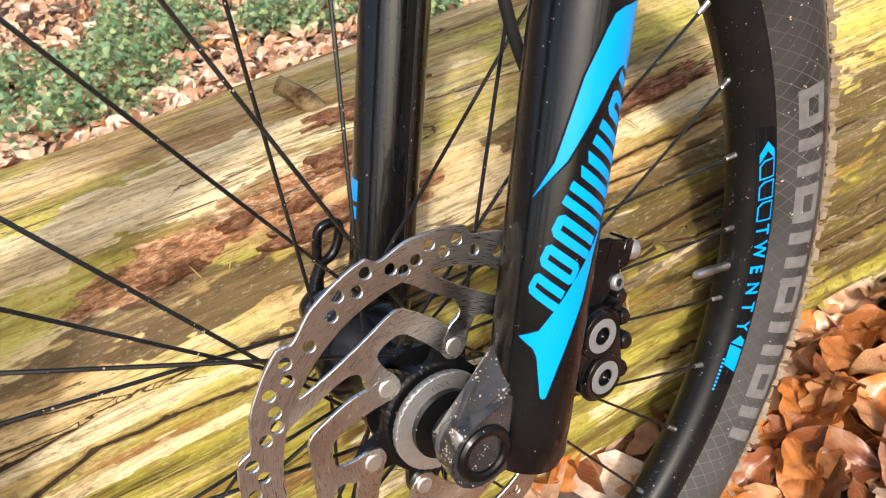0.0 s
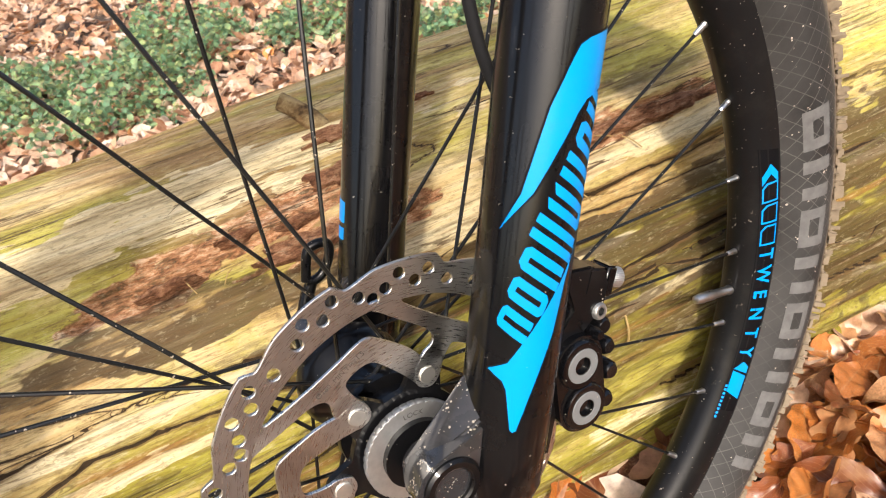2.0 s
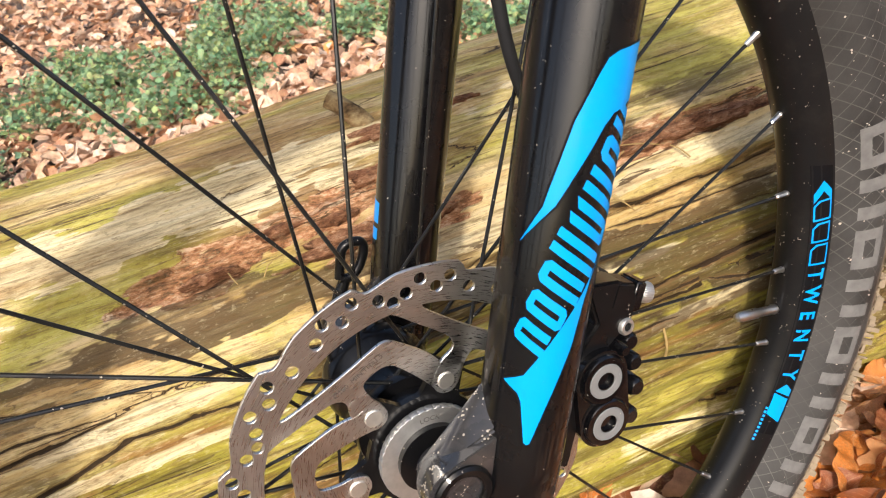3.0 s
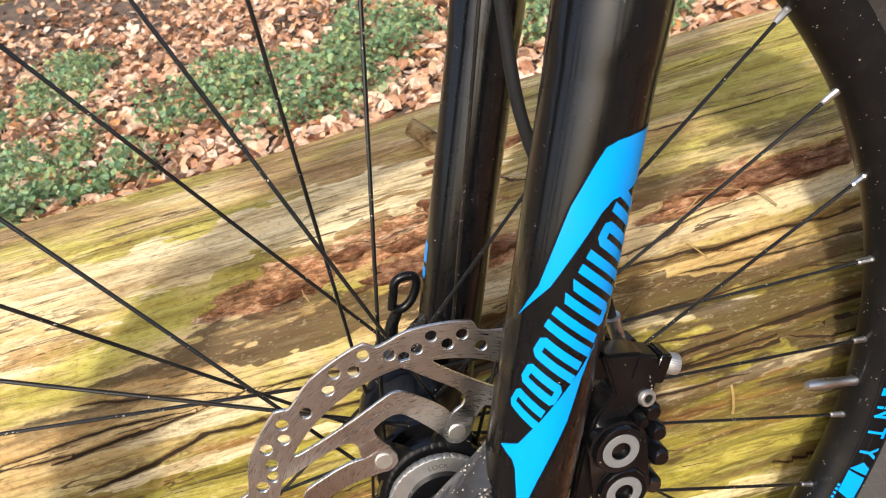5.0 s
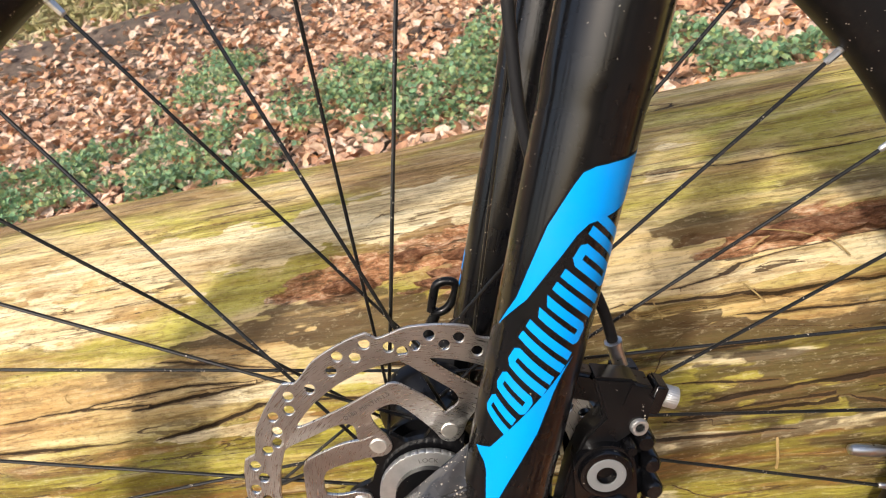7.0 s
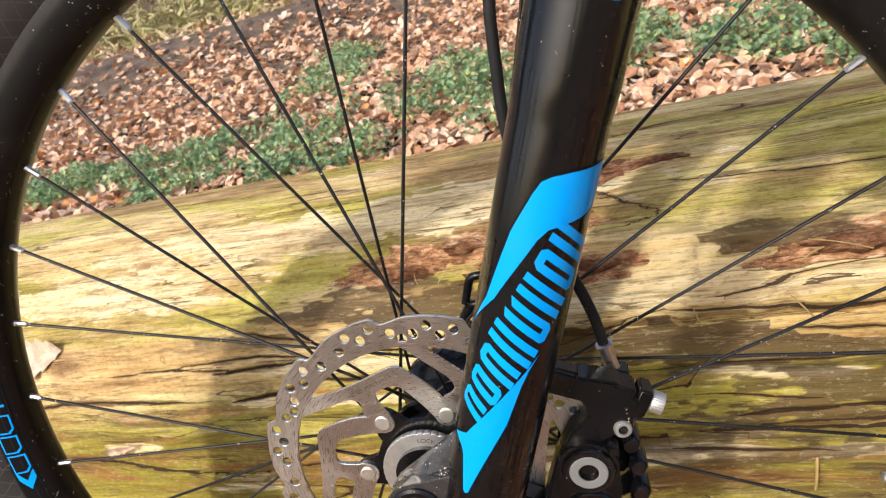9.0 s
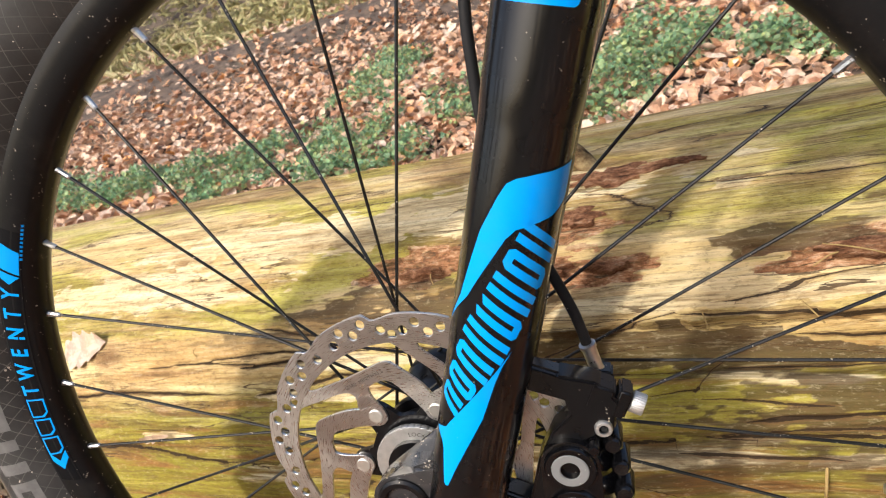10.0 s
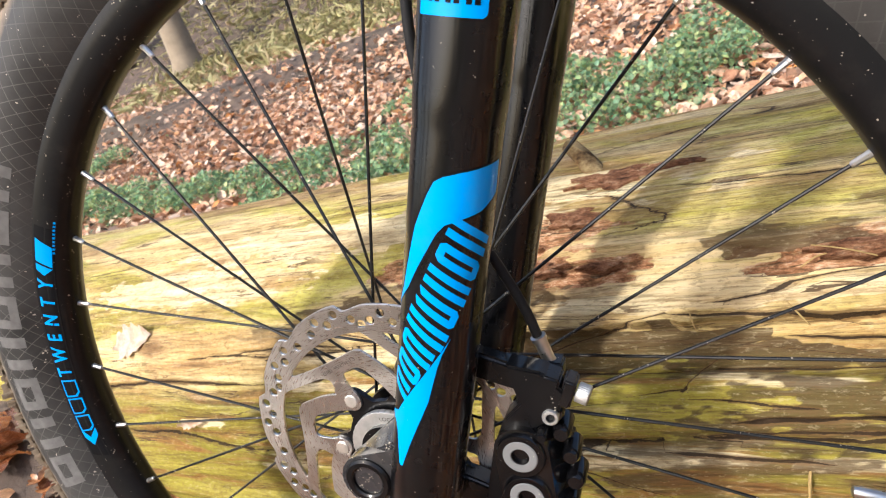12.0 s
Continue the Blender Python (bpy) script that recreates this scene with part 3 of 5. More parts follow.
def build_log():
    ss = [-2.6 + 1.5 * k / 30 for k in range(30)] + [-1.1 + 1.9 * k / 640 for k in range(640)] + [0.8 + 1.2 * k / 24 for k in range(25)]
    aa = [-25 + 145 * k / 340 for k in range(340)] + [120 + 215 * k / 40 for k in range(40)]
    verts, cols = [], [[], [], [], [], [], []]
    for s in ss:
        for a in aa:
            h, *rest = log_relief(s, a) if -1.3 < s < 1.0 and a < 125 else (0.0, 0, 0, 0, 0, 0, 9.0)
            r = log_radius(s) + h
            verts.append((s, r * math.cos(radians(a)), LOG_FLIP * r * math.sin(radians(a))))
            for lst, v in zip(cols, rest):
                lst.append(v)
    n = len(aa)
    faces = [(k * n + i, k * n + (i + 1) % n, (k + 1) * n + (i + 1) % n, (k + 1) * n + i) for k in range(len(ss) - 1) for i in range(n)]
    faces += [tuple(range(n)), tuple((len(ss) - 1) * n + i for i in reversed(range(n)))]
    me = bpy.data.meshes.new("log")
    me.from_pydata(verts, [], faces)
    for name, lst in zip(("decay", "bleach", "crack", "low", "stain_shade", "gap"), cols):
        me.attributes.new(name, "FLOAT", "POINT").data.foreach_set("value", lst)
    bm = bmesh.new()
    bm.from_mesh(me)
    bmesh.ops.recalc_face_normals(bm, faces=bm.faces)
    bm.to_mesh(me)
    bm.free()
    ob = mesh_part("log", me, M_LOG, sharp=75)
    ob.matrix_world = Matrix((LOG_D, LOG_U, LOG_V * LOG_FLIP)).transposed().to_4x4()
    ob.matrix_world.translation = LOG_C
    return tagged(ob, "barkless weathered fallen log with green algae streaks", "log")


log_thing = build_log()


def log_local(s, a, extra=0.0):
    r = log_radius(s) + extra
    return Vector((s, r * math.cos(radians(a)), LOG_FLIP * r * math.sin(radians(a))))


def build_log_parts():
    pts = smooth_path([log_local(0.130, 76.5, -0.010), log_local(0.122, 78, 0.003), log_local(0.113, 79.5, 0.013), log_local(0.104, 81, 0.020)], 6)
    rad = [0.0098 - 0.00016 * k for k in range(len(pts))]
    bm = tube(bmesh.new(), pts, rad, 20)
    for v in bm.verts:
        v.co += v.co.normalized() * 0.003 * nz(v.co.x * 90, v.co.y * 40, v.co.z * 40)
    part("branch_stub", bm, M_STUB, log_thing, "broken brown branch stub")
    rng = random.Random(5)
    for s0, a0, ds, da in ((0.148, 72.6, 0.042, 3.0), (0.195, 74.0, 0.026, 1.3), (0.122, 63, 0.026, 2.2), (0.085, 52.6, 0.04, 2.0), (0.34, 51.4, 0.05, 1.8), (0.40, 50.6, 0.04, 1.6), (0.04, 58.5, 0.02, 0.9), (-0.02, 54.5, 0.022, 1.1), (0.08, 57, 0.016, 0.8), (0.15, 52, 0.02, 0.9)):
        bm = bmesh.new()
        top, bot = [], []
        m = 26
        for k in range(m):
            t = 2 * math.pi * k / m
            q = 0.55 + 0.65 * rng.random()
            s, a = s0 + ds * q * math.cos(t), a0 + da * q * math.sin(t)
            lift = 0.0016 + 0.0016 * rng.random()
            top.append(bm.verts.new(log_local(s, a, lift)))
            bot.append(bm.verts.new(log_local(s, a, -0.006)))
        mid = bm.verts.new(log_local(s0, a0, 0.0045))
        for k in range(m):
            j = (k + 1) % m
            bm.faces.new((top[k], top[j], mid))
            bm.faces.new((bot[k], bot[j], top[j], top[k]))
        bmesh.ops.subdivide_edges(bm, edges=[e for e in bm.edges if mid in e.verts], cuts=4)
        for v in bm.verts:
            v.co += Vector((0, v.co.y, v.co.z)).normalized() * 0.0022 * nz(v.co.x * 130, v.co.y * 130, v.co.z * 130)
        bmesh.ops.recalc_face_normals(bm, faces=bm.faces)
        part("bark_flake", bm, M_BARK, log_thing)


build_log_parts()

# ---------------------------------------------------------------- bicycle: its own frame has the hub at its origin, x to the rear, y to the far side, z up
bicycle = new("bicycle")
bicycle.matrix_world = pose(0, 0, 0.345, -5, 0, 0)
tagged(bicycle, "black mountain bike with blue decals leaning on the log", "bicycle")
ROTOR_Y = -0.0441
RIV = 120.4
NIP0 = 112.52
LEG_X, LEG_Y, LEG_A, LEG_R = 0.0322, 0.0696, 68.0, 0.0194
LEG_DIR = Vector((math.cos(radians(LEG_A)), 0, math.sin(radians(LEG_A))))
LEG_N = Vector((math.sin(radians(LEG_A)), 0, -math.cos(radians(LEG_A))))

TYRE = [(0.300, -0.0150), (0.304, -0.0185), (0.310, -0.0228), (0.318, -0.0268), (0.327, -0.0285), (0.336, -0.0278), (0.344, -0.0250), (0.350, -0.0210), (0.3545, -0.0155), (0.357, -0.008), (0.358, 0.0)]
RIM = [(0.3015, -0.0146), (0.3005, -0.0156), (0.2965, -0.0158), (0.290, -0.0148), (0.2845, -0.0125), (0.2805, -0.0085), (0.2785, -0.004), (0.278, 0.0)]


def side_y(profile, r):
    """The near flank's y at radius r."""
    P = sorted(profile)
    for (r0, y0), (r1, y1) in zip(P, P[1:]):
        if r0 <= r <= r1:
            return y0 + (y1 - y0) * (r - r0) / max(r1 - r0, 1e-9)
    return P[-1][1]


def build_tyre():
    prof = TYRE + [(r, -y) for r, y in TYRE[-2::-1]]
    tyre = part("tyre", lathe(bmesh.new(), prof, 200), M_TYRE, bicycle, "dusty black tyre with worn grey print")
    rng = random.Random(3)
    verts, faces = [], []

    def knob(a, y, da, dy, h):
        r0 = 0.3585 - 0.0095 * (abs(y) / 0.022) ** 3 - 0.001
        lean = y / 0.03
        b = len(verts)
        for top in (0, 1):
            for sa, sy in ((-1, -1), (1, -1), (1, 1), (-1, 1)):
                q = 0.8 if top else 1.0
                rr = r0 + h * top * (1 - 0.5 * abs(lean)) + rng.uniform(-0.0006, 0.0006)
                yy = y + sy * dy * q + top * lean * h * 0.9
                p = polar(rr, a + sa * da * q + rng.uniform(-0.1, 0.1), yy)
                verts.append(p)
        faces.extend(((b + 4, b + 5, b + 6, b + 7), (b, b + 1, b + 5, b + 4), (b + 1, b + 2, b + 6, b + 5), (b + 2, b + 3, b + 7, b + 6), (b + 3, b, b + 4, b + 7)))
    for i in range(132):
        a = i * 360 / 132
        for side in (-1, 1):
            knob(a + 0.7 * side, side * 0.0205, 0.85, 0.0028, 0.0052 * rng.uniform(0.4, 1.25))
            knob(a + 1.3, side * 0.0125, 0.7, 0.0028, 0.0025)
        knob(a, 0.0, 0.8, 0.0035, 0.002)
    for i in range(3200):                     # dried mud crumbs on the shoulders
        side = rng.choice((-1, -1, 1))
        knob(rng.uniform(0, 360), side * rng.uniform(0.017, 0.0235), rng.uniform(0.06, 0.42), rng.uniform(0.0004, 0.0019), 0.001 + 0.0075 * rng.random() ** 2)
    me = bpy.data.meshes.new("tread")
    me.from_pydata(verts, [], faces)
    ob = mesh_part("tread", me, M_TREAD, tyre, "tread knobs caked in dried mud", smooth=False)
    tagged(ob, kind="stuff")
    # worn print: plain blocks in place of the maker's name
    for base in (6.5, 186.5):
        for k in range(8):
            a0 = base - 6.35 * k
            wide, gap = 5.0, 1.35
            lo, hi = 0.3115, 0.3315
            if k % 2 == 0:
                loops = [[(a0, lo), (a0 - wide, lo), (a0 - wide, hi), (a0, hi)]], [[(a0 - gap, lo + 0.006), (a0 - gap, hi - 0.006), (a0 - wide + gap, hi - 0.006), (a0 - wide + gap, lo + 0.006)]]
            else:
                loops = [[(a0, lo), (a0 - 1.6, lo), (a0 - 1.6, hi), (a0, hi)], [(a0 - 3.4, lo), (a0 - wide, lo), (a0 - wide, hi), (a0 - 3.4, hi)]], []
            for o in loops[0]:
                bm = bmesh.new()
                flat(bm, [(-radians(a) * 0.33, r) for a, r in o], [[(-radians(a) * 0.33, r) for a, r in hh] for hh in loops[1]])
                cut(bm, 0.003, 1)
                cut(bm, 0.006, 0)
                bend(bm, lambda x, r: polar(r, math.degrees(-x / 0.33), side_y(TYRE, r) - 0.0003))
                part("print_mark", bm, M_TYRE_MARK, tyre)


build_tyre()


def on_rim(x, r):
    return polar(r, math.degrees(-x / 0.29), side_y(RIM, r) - 0.0002)


def build_rim():
    prof = RIM + [(r, -y) for r, y in RIM[-2::-1]]
    prof = prof + [(0.3015, 0.012), (0.290, 0.011), (0.290, -0.011), (0.3015, -0.012)]
    rim = part("rim", lathe(bmesh.new(), prof, 200), M_RIM, bicycle, "black alloy rim with dried mud splashes")

    def sheet(name, pts, holes, material, lift=0.0):
        bm = flat(bmesh.new(), pts, holes)
        cut(bm, 0.004, 0)
        cut(bm, 0.004, 1)
        bend(bm, lambda x, r: on_rim(x, r) + Vector((0, -lift, 0)))
        part(name, bm, material, rim)

    for base in (1.5, 181.5):
        def X(deg):
            return -radians(base - deg) * 0.29
        sheet("decal_film", [(X(-2.5), 0.2838), (X(37), 0.2838), (X(37), 0.2985), (X(-1.5), 0.2985)], [], M_PLATE)
        lo, hi, mid = 0.2852, 0.2972, 0.2912
        sheet("decal_arrow", [(X(0), mid), (X(1.6), hi), (X(2.9), hi), (X(1.4), mid), (X(2.9), lo), (X(1.6), lo)], [], M_BLUE, 0.0002)
        t = 0.0011
        for a, b in ((2.6, 5.4), (5.7, 8.4), (8.7, 11.6)):
            da = 0.24
            sheet("decal_outline", [(X(a), mid - 0.003), (X(a + 0.7), lo), (X(b), lo), (X(b), hi), (X(a), hi)],
                  [[(X(a + da), mid - 0.002), (X(a + 0.8), lo + t), (X(b - da), lo + t), (X(b - da), hi - t), (X(a + da), hi - t)]], M_BLUE, 0.0002)
        for k, ch in enumerate("TWENTY"):
            bm = letters(ch, 0.0118, 0.0003)
            ys = [v.co.y for v in bm.verts]
            for v in bm.verts:
                v.co.y = lo + 0.0009 + (v.co.y - min(ys)) * 1.28
                v.co.x = v.co.x * 1.05 + X(13.0 + 2.95 * k)
            cut(bm, 0.004, 1)
            bend(bm, lambda x, r: on_rim(x, r) + Vector((0, -0.0002, 0)))
            part("decal_letter", bm, M_BLUE, rim)
        sheet("decal_arrow", [(X(29.2), mid), (X(30.4), lo), (X(31.0), hi), (X(30.0), hi)], [], M_BLUE, 0.0002)
        sheet("decal_arrow", [(X(30.7), lo), (X(34.0), lo), (X(35.0), hi), (X(31.4), hi)], [], M_BLUE, 0.0002)
        for k in range(9):
            sheet("decal_bar", [(X(33 + 0.62 * k), 0.2836), (X(33.35 + 0.62 * k), 0.2836), (X(33.35 + 0.62 * k), 0.2848), (X(33 + 0.62 * k), 0.2848)], [], M_BLUE, 0.0002)
    a = -17.3
    valve = part("valve", lathe(bmesh.new(), [(0.0001, -0.0005), (0.0032, -0.0005), (0.0036, 0.002), (0.0031, 0.004), (0.0031, 0.017), (0.0036, 0.018), (0.0036, 0.032), (0.0028, 0.036), (0.0001, 0.037)], 20, closed=False), M_NIPPLE, bicycle, "silver valve stem with cap")
    d = -polar(1, a)
    valve.matrix_local = Matrix.Translation(polar(0.2785, a)) @ Vector((0, 1, 0)).rotation_difference(d).to_matrix().to_4x4()


build_rim()


def build_spokes():
    nip = lathe(bmesh.new(), [(0.0001, 0.0), (0.0021, 0.0), (0.0021, 0.004), (0.0019, 0.0045), (0.0017, 0.011), (0.0012, 0.012), (0.0001, 0.012)], 8, closed=False)
    nip_me = bpy.data.meshes.new("nipple")
    nip.to_mesh(nip_me)
    nip.free()
    nip_me.materials.append(M_NIPPLE)
    for i in range(32):
        a = NIP0 + 11.25 * i
        near = i % 2 == 1                            # odd ones run to the near flange
        h = a + 67.5 * (-1, 1, 1, -1)[i % 4]
        y = (-0.0215, 0.0265)[not near] + (0.0018 if i % 4 < 2 else -0.0018)
        p0, p1 = polar(0.0228, h, y), polar(0.2795, a, 0.0)
        d = (p1 - p0).normalized()
        bm = tube(bmesh.new(), [p0 - d * 0.002, p0 + d * 0.01, p0 + d * 0.014, p1 - d * 0.018, p1 - d * 0.004], [0.0011, 0.0011, 0.00098, 0.00098, 0.0011], 8)
        spoke = part("spoke", bm, M_SPOKE, bicycle)
        ob = new("nipple", nip_me)
        ob.parent = spoke
        ob.matrix_local = Matrix.Translation(p1 + d * 0.0015) @ Vector((0, 1, 0)).rotation_difference(-d).to_matrix().to_4x4()


build_spokes()


def build_hub():
    prof = [(0.0085, -0.052), (0.0165, -0.052), (0.0165, -0.036), (0.020, -0.033), (0.021, -0.0255), (0.0262, -0.0245), (0.0268, -0.0215), (0.0262, -0.0185), (0.019, -0.016),
            (0.0165, -0.010), (0.0165, 0.004), (0.021, 0.012), (0.0275, 0.018), (0.0295, 0.0235), (0.0292, 0.0285), (0.026, 0.0305), (0.018, 0.033), (0.0165, 0.040), (0.0160, 0.052), (0.0085, 0.052)]
    hub = part("hub", lathe(bmesh.new(), prof, 64), M_BLACK, bicycle, "black alloy hub shell")
    axle = part("axle", lathe(bmesh.new(), [(0.0, -0.074), (0.0075, -0.074), (0.0075, 0.088), (0.0, 0.088)], 32, closed=False), M_BLACK, bicycle)
    cap = [(0.0085, 0.085), (0.0115, 0.085), (0.0125, 0.087), (0.0125, 0.093), (0.011, 0.095), (0.0, 0.095)]
    part("axle_cap", lathe(bmesh.new(), cap, 32, closed=False), M_BLACK, axle)
    # lever on the far end of the axle: an open loop
    ring = [(0.009, 0.091, 0.029), (0.0125, 0.091, 0.038), (0.0165, 0.0905, 0.0465), (0.0225, 0.090, 0.0485), (0.0285, 0.090, 0.0465), (0.0290, 0.0905, 0.041), (0.0245, 0.091, 0.033), (0.0195, 0.091, 0.0285), (0.0140, 0.091, 0.0270)]
    loop = smooth_path(ring + ring[:1], 4)
    lever = part("lever", tube(bmesh.new(), loop, 0.0031, 10), M_BLACK, bicycle, "black loop-shaped axle lever")
    part("lever_arm", tube(bmesh.new(), [(0.0135, 0.0915, 0.0285), (0.006, 0.093, 0.018), (0.000, 0.0935, 0.004)], [0.0036, 0.0042, 0.0060], 10), M_BLACK, lever)


build_hub()


def build_rotor():
    def lobe(a):
        q = (a - 95.5) % 30
        if q < 3:
            return 0.0903
        if q < 16:
            return 0.0903 - 0.0012 * (q - 3) / 13
        if q < 26.5:
            return 0.0891 - 0.0030 * step(16, 26.5, q)
        return 0.0861 + 0.0042 * step(26.5, 29.6, q)
    outer = [(lobe(a) * math.cos(radians(a)), lobe(a) * math.sin(radians(a))) for a in np.arange(0, 360, 1.25)]
    inner = [(0.0727 * math.cos(radians(a)), 0.0727 * math.sin(radians(a))) for a in np.arange(0, 360, 3)]
    holes = [inner]
    for k in range(6):
        for da, r in ((0, 85.2), (4.6, 80.6), (9.4, 84.8), (14, 80), (24, 79.3), (30.8, 84.2), (35, 79.8), (40, 84.4), (44.6, 79.6), (49, 77.2), (53, 80.6)):
            c = polar(r / 1000, 96.5 + da + 60 * k)
            holes.append([(c.x + 0.00265 * math.cos(t), c.z + 0.00265 * math.sin(t)) for t in np.linspace(0, 2 * math.pi, 14, endpoint=False)])
    rotor = part("rotor", rounded(slab(bmesh.new(), outer, ROTOR_Y - 0.0009, ROTOR_Y + 0.0009, holes), 0.00022, 1, 50), M_STEEL, bicycle, "drilled steel brake rotor with wavy edge", sharp=20)

    def plate(points, thick):
        """A flat plate from (radius in mm, angle) corners, its corners rounded by cutting them twice."""
        P = [polar(r / 1000, a) for r, a in points]
        for _ in range(2):
            P = [q for k in range(len(P)) for q in (P[k].lerp(P[(k + 1) % len(P)], 0.25), P[k].lerp(P[(k + 1) % len(P)], 0.75))]
        return rounded(slab(bmesh.new(), [(v.x, v.z) for v in P], ROTOR_Y - thick, ROTOR_Y + thick), 0.00022, 1, 50)

    # one arm: a bar from the ring to an elbow, on to one rivet, with a branch to the next rivet
    ARM = ((76, 30), (76, 18), (73, 15.6), (71, 16), (61.0, -5), (62.4, -25), (62.3, -28.5), (60.6, -31.5), (51.0, -44), (46.2, -51), (42.5, -56), (41.8, -62), (36.5, -70.5), (30.5, -68), (28.4, -60), (31.5, -51),
           (37.3, -42), (47.0, -30.5), (50.6, -27), (52.2, -22), (51.6, -14), (50.6, -10.6), (47.5, -9.6), (41.5, -9), (36.0, -11), (30.0, -9), (28.3, 0), (30.2, 8.5), (36.5, 10.5), (41.5, 7.5), (45.5, 5.2), (48.6, 1.4), (51.5, 0.4), (54.0, 1.4), (57.2, 5.2), (62.4, 15.2), (66.0, 20), (70.5, 24.2), (75, 29.5))
    spider = bmesh.new()
    prof = []
    for a in np.arange(0, 360, 2.5):
        q = abs(((a - RIV + 30) % 60) - 30)
        r = 0.0405 - 0.0125 * step(5, 22, q)
        prof.append((r * math.cos(radians(a)), r * math.sin(radians(a))))
    hole = [(0.0165 * math.cos(t), 0.0165 * math.sin(t)) for t in np.linspace(0, 2 * math.pi, 40, endpoint=False)]
    slab(spider, prof, ROTOR_Y + 0.0008, ROTOR_Y + 0.0042, [hole])
    part("carrier", spider, M_BLACK, bicycle, "black rotor carrier")
    for k in range(6):
        R = RIV + 60 * k
        part("rotor_arm", plate([(r, a + R) for r, a in ARM], 0.00085 if k % 2 else 0.0008), M_STEEL, rotor, sharp=20)
        c = polar(0.0350, R)
        bm = lathe(bmesh.new(), [(0.0, -0.0016), (0.0036, -0.0016), (0.0041, -0.0013), (0.0042, -0.0007), (0.0042, 0.0), (0.0, 0.0)], 28, closed=False, centre=(c.x, ROTOR_Y, c.z))
        part("rivet", bm, M_RIVET, rotor, sharp=20)
    ring = []
    for k in range(40):
        a = 9 * k
        for off, r in ((0, 0.0238), (1.2, 0.0242), (7.0, 0.0242), (8.2, 0.0238)):
            ring.append((r * math.cos(radians(a + off)), r * math.sin(radians(a + off))))
    hole = [(0.0162 * math.cos(t), 0.0162 * math.sin(t)) for t in np.linspace(0, 2 * math.pi, 48, endpoint=False)]
    lock = part("lock_ring", rounded(slab(bmesh.new(), ring, ROTOR_Y - 0.0048, ROTOR_Y - 0.0012, [hole]), 0.0003, 1), M_ALU, bicycle, "knurled silver lock ring")
    part("bore", lathe(bmesh.new(), [(0.0163, -0.0046), (0.0150, -0.0040), (0.0150, 0.001), (0.0163, 0.001)], 48, centre=(0, ROTOR_Y, 0)), M_DARK, lock)

    def engrave(text, size, r, mid, parent, y):
        bm = letters(text, size)
        bend(bm, lambda x, z: polar(r + z, mid - math.degrees(x / r), y))
        part("engraving", bm, M_INK, parent, "fine engraved marking", smooth=False)
    engrave("LOCK", 0.0034, 0.0186, 78, lock, ROTOR_Y - 0.0050)
    for k in range(7):
        c = [polar(rr, 262 + 5.5 * k + d, ROTOR_Y - 0.0050) for rr, d in ((0.0188, 0), (0.0188, 3.6), (0.0212, 3.6), (0.0212, 0))]
        bm = bmesh.new()
        bm.faces.new([bm.verts.new(v) for v in c])
        part("engraved_bar", bm, M_INK, lock, smooth=False)
    # size marking along one arm
    bm = letters("\u00d8180  MIN.TH=1.5", 0.0032)
    p0, p1 = polar(0.0578, 119.5), polar(0.0582, 97)
    d = (p1 - p0).normalized()
    up = Vector((-d.z, 0, d.x))
    mid = (p0 + p1) / 2
    bend(bm, lambda x, z: mid + d * x + up * (z - 0.002) + Vector((0, ROTOR_Y - 0.00105, 0)))
    part("engraving", bm, M_INK, rotor, "fine engraved size marking", smooth=False)


build_rotor()


def leg_at(s, side):
    return Vector((LEG_X, side * LEG_Y, 0)) + LEG_DIR * s


LEG_S = (-0.026, -0.0235, -0.018, 0.0, 0.05, 0.12, 0.170, 0.177, 0.182, 0.186, 0.191, 0.197, 0.205, 0.3, 0.43)
LEG_RADII = (0.0135, 0.0175, 0.0192, 0.0194, 0.0194, 0.0194, 0.0194, 0.0194, 0.0194, 0.0195, 0.0199, 0.02005, 0.0201, 0.0203, 0.0205)


def on_leg(s, u, side=-1, lift=0.0):
    """Place on a fork leg: s along it, u metres round it (0 faces outwards, + to the rear)."""
    f = u / LEG_R
    return leg_at(s, side) + (LEG_N * math.sin(f) + Vector((0, side, 0)) * math.cos(f)) * (float(np.interp(s, LEG_S, LEG_RADII)) + lift)


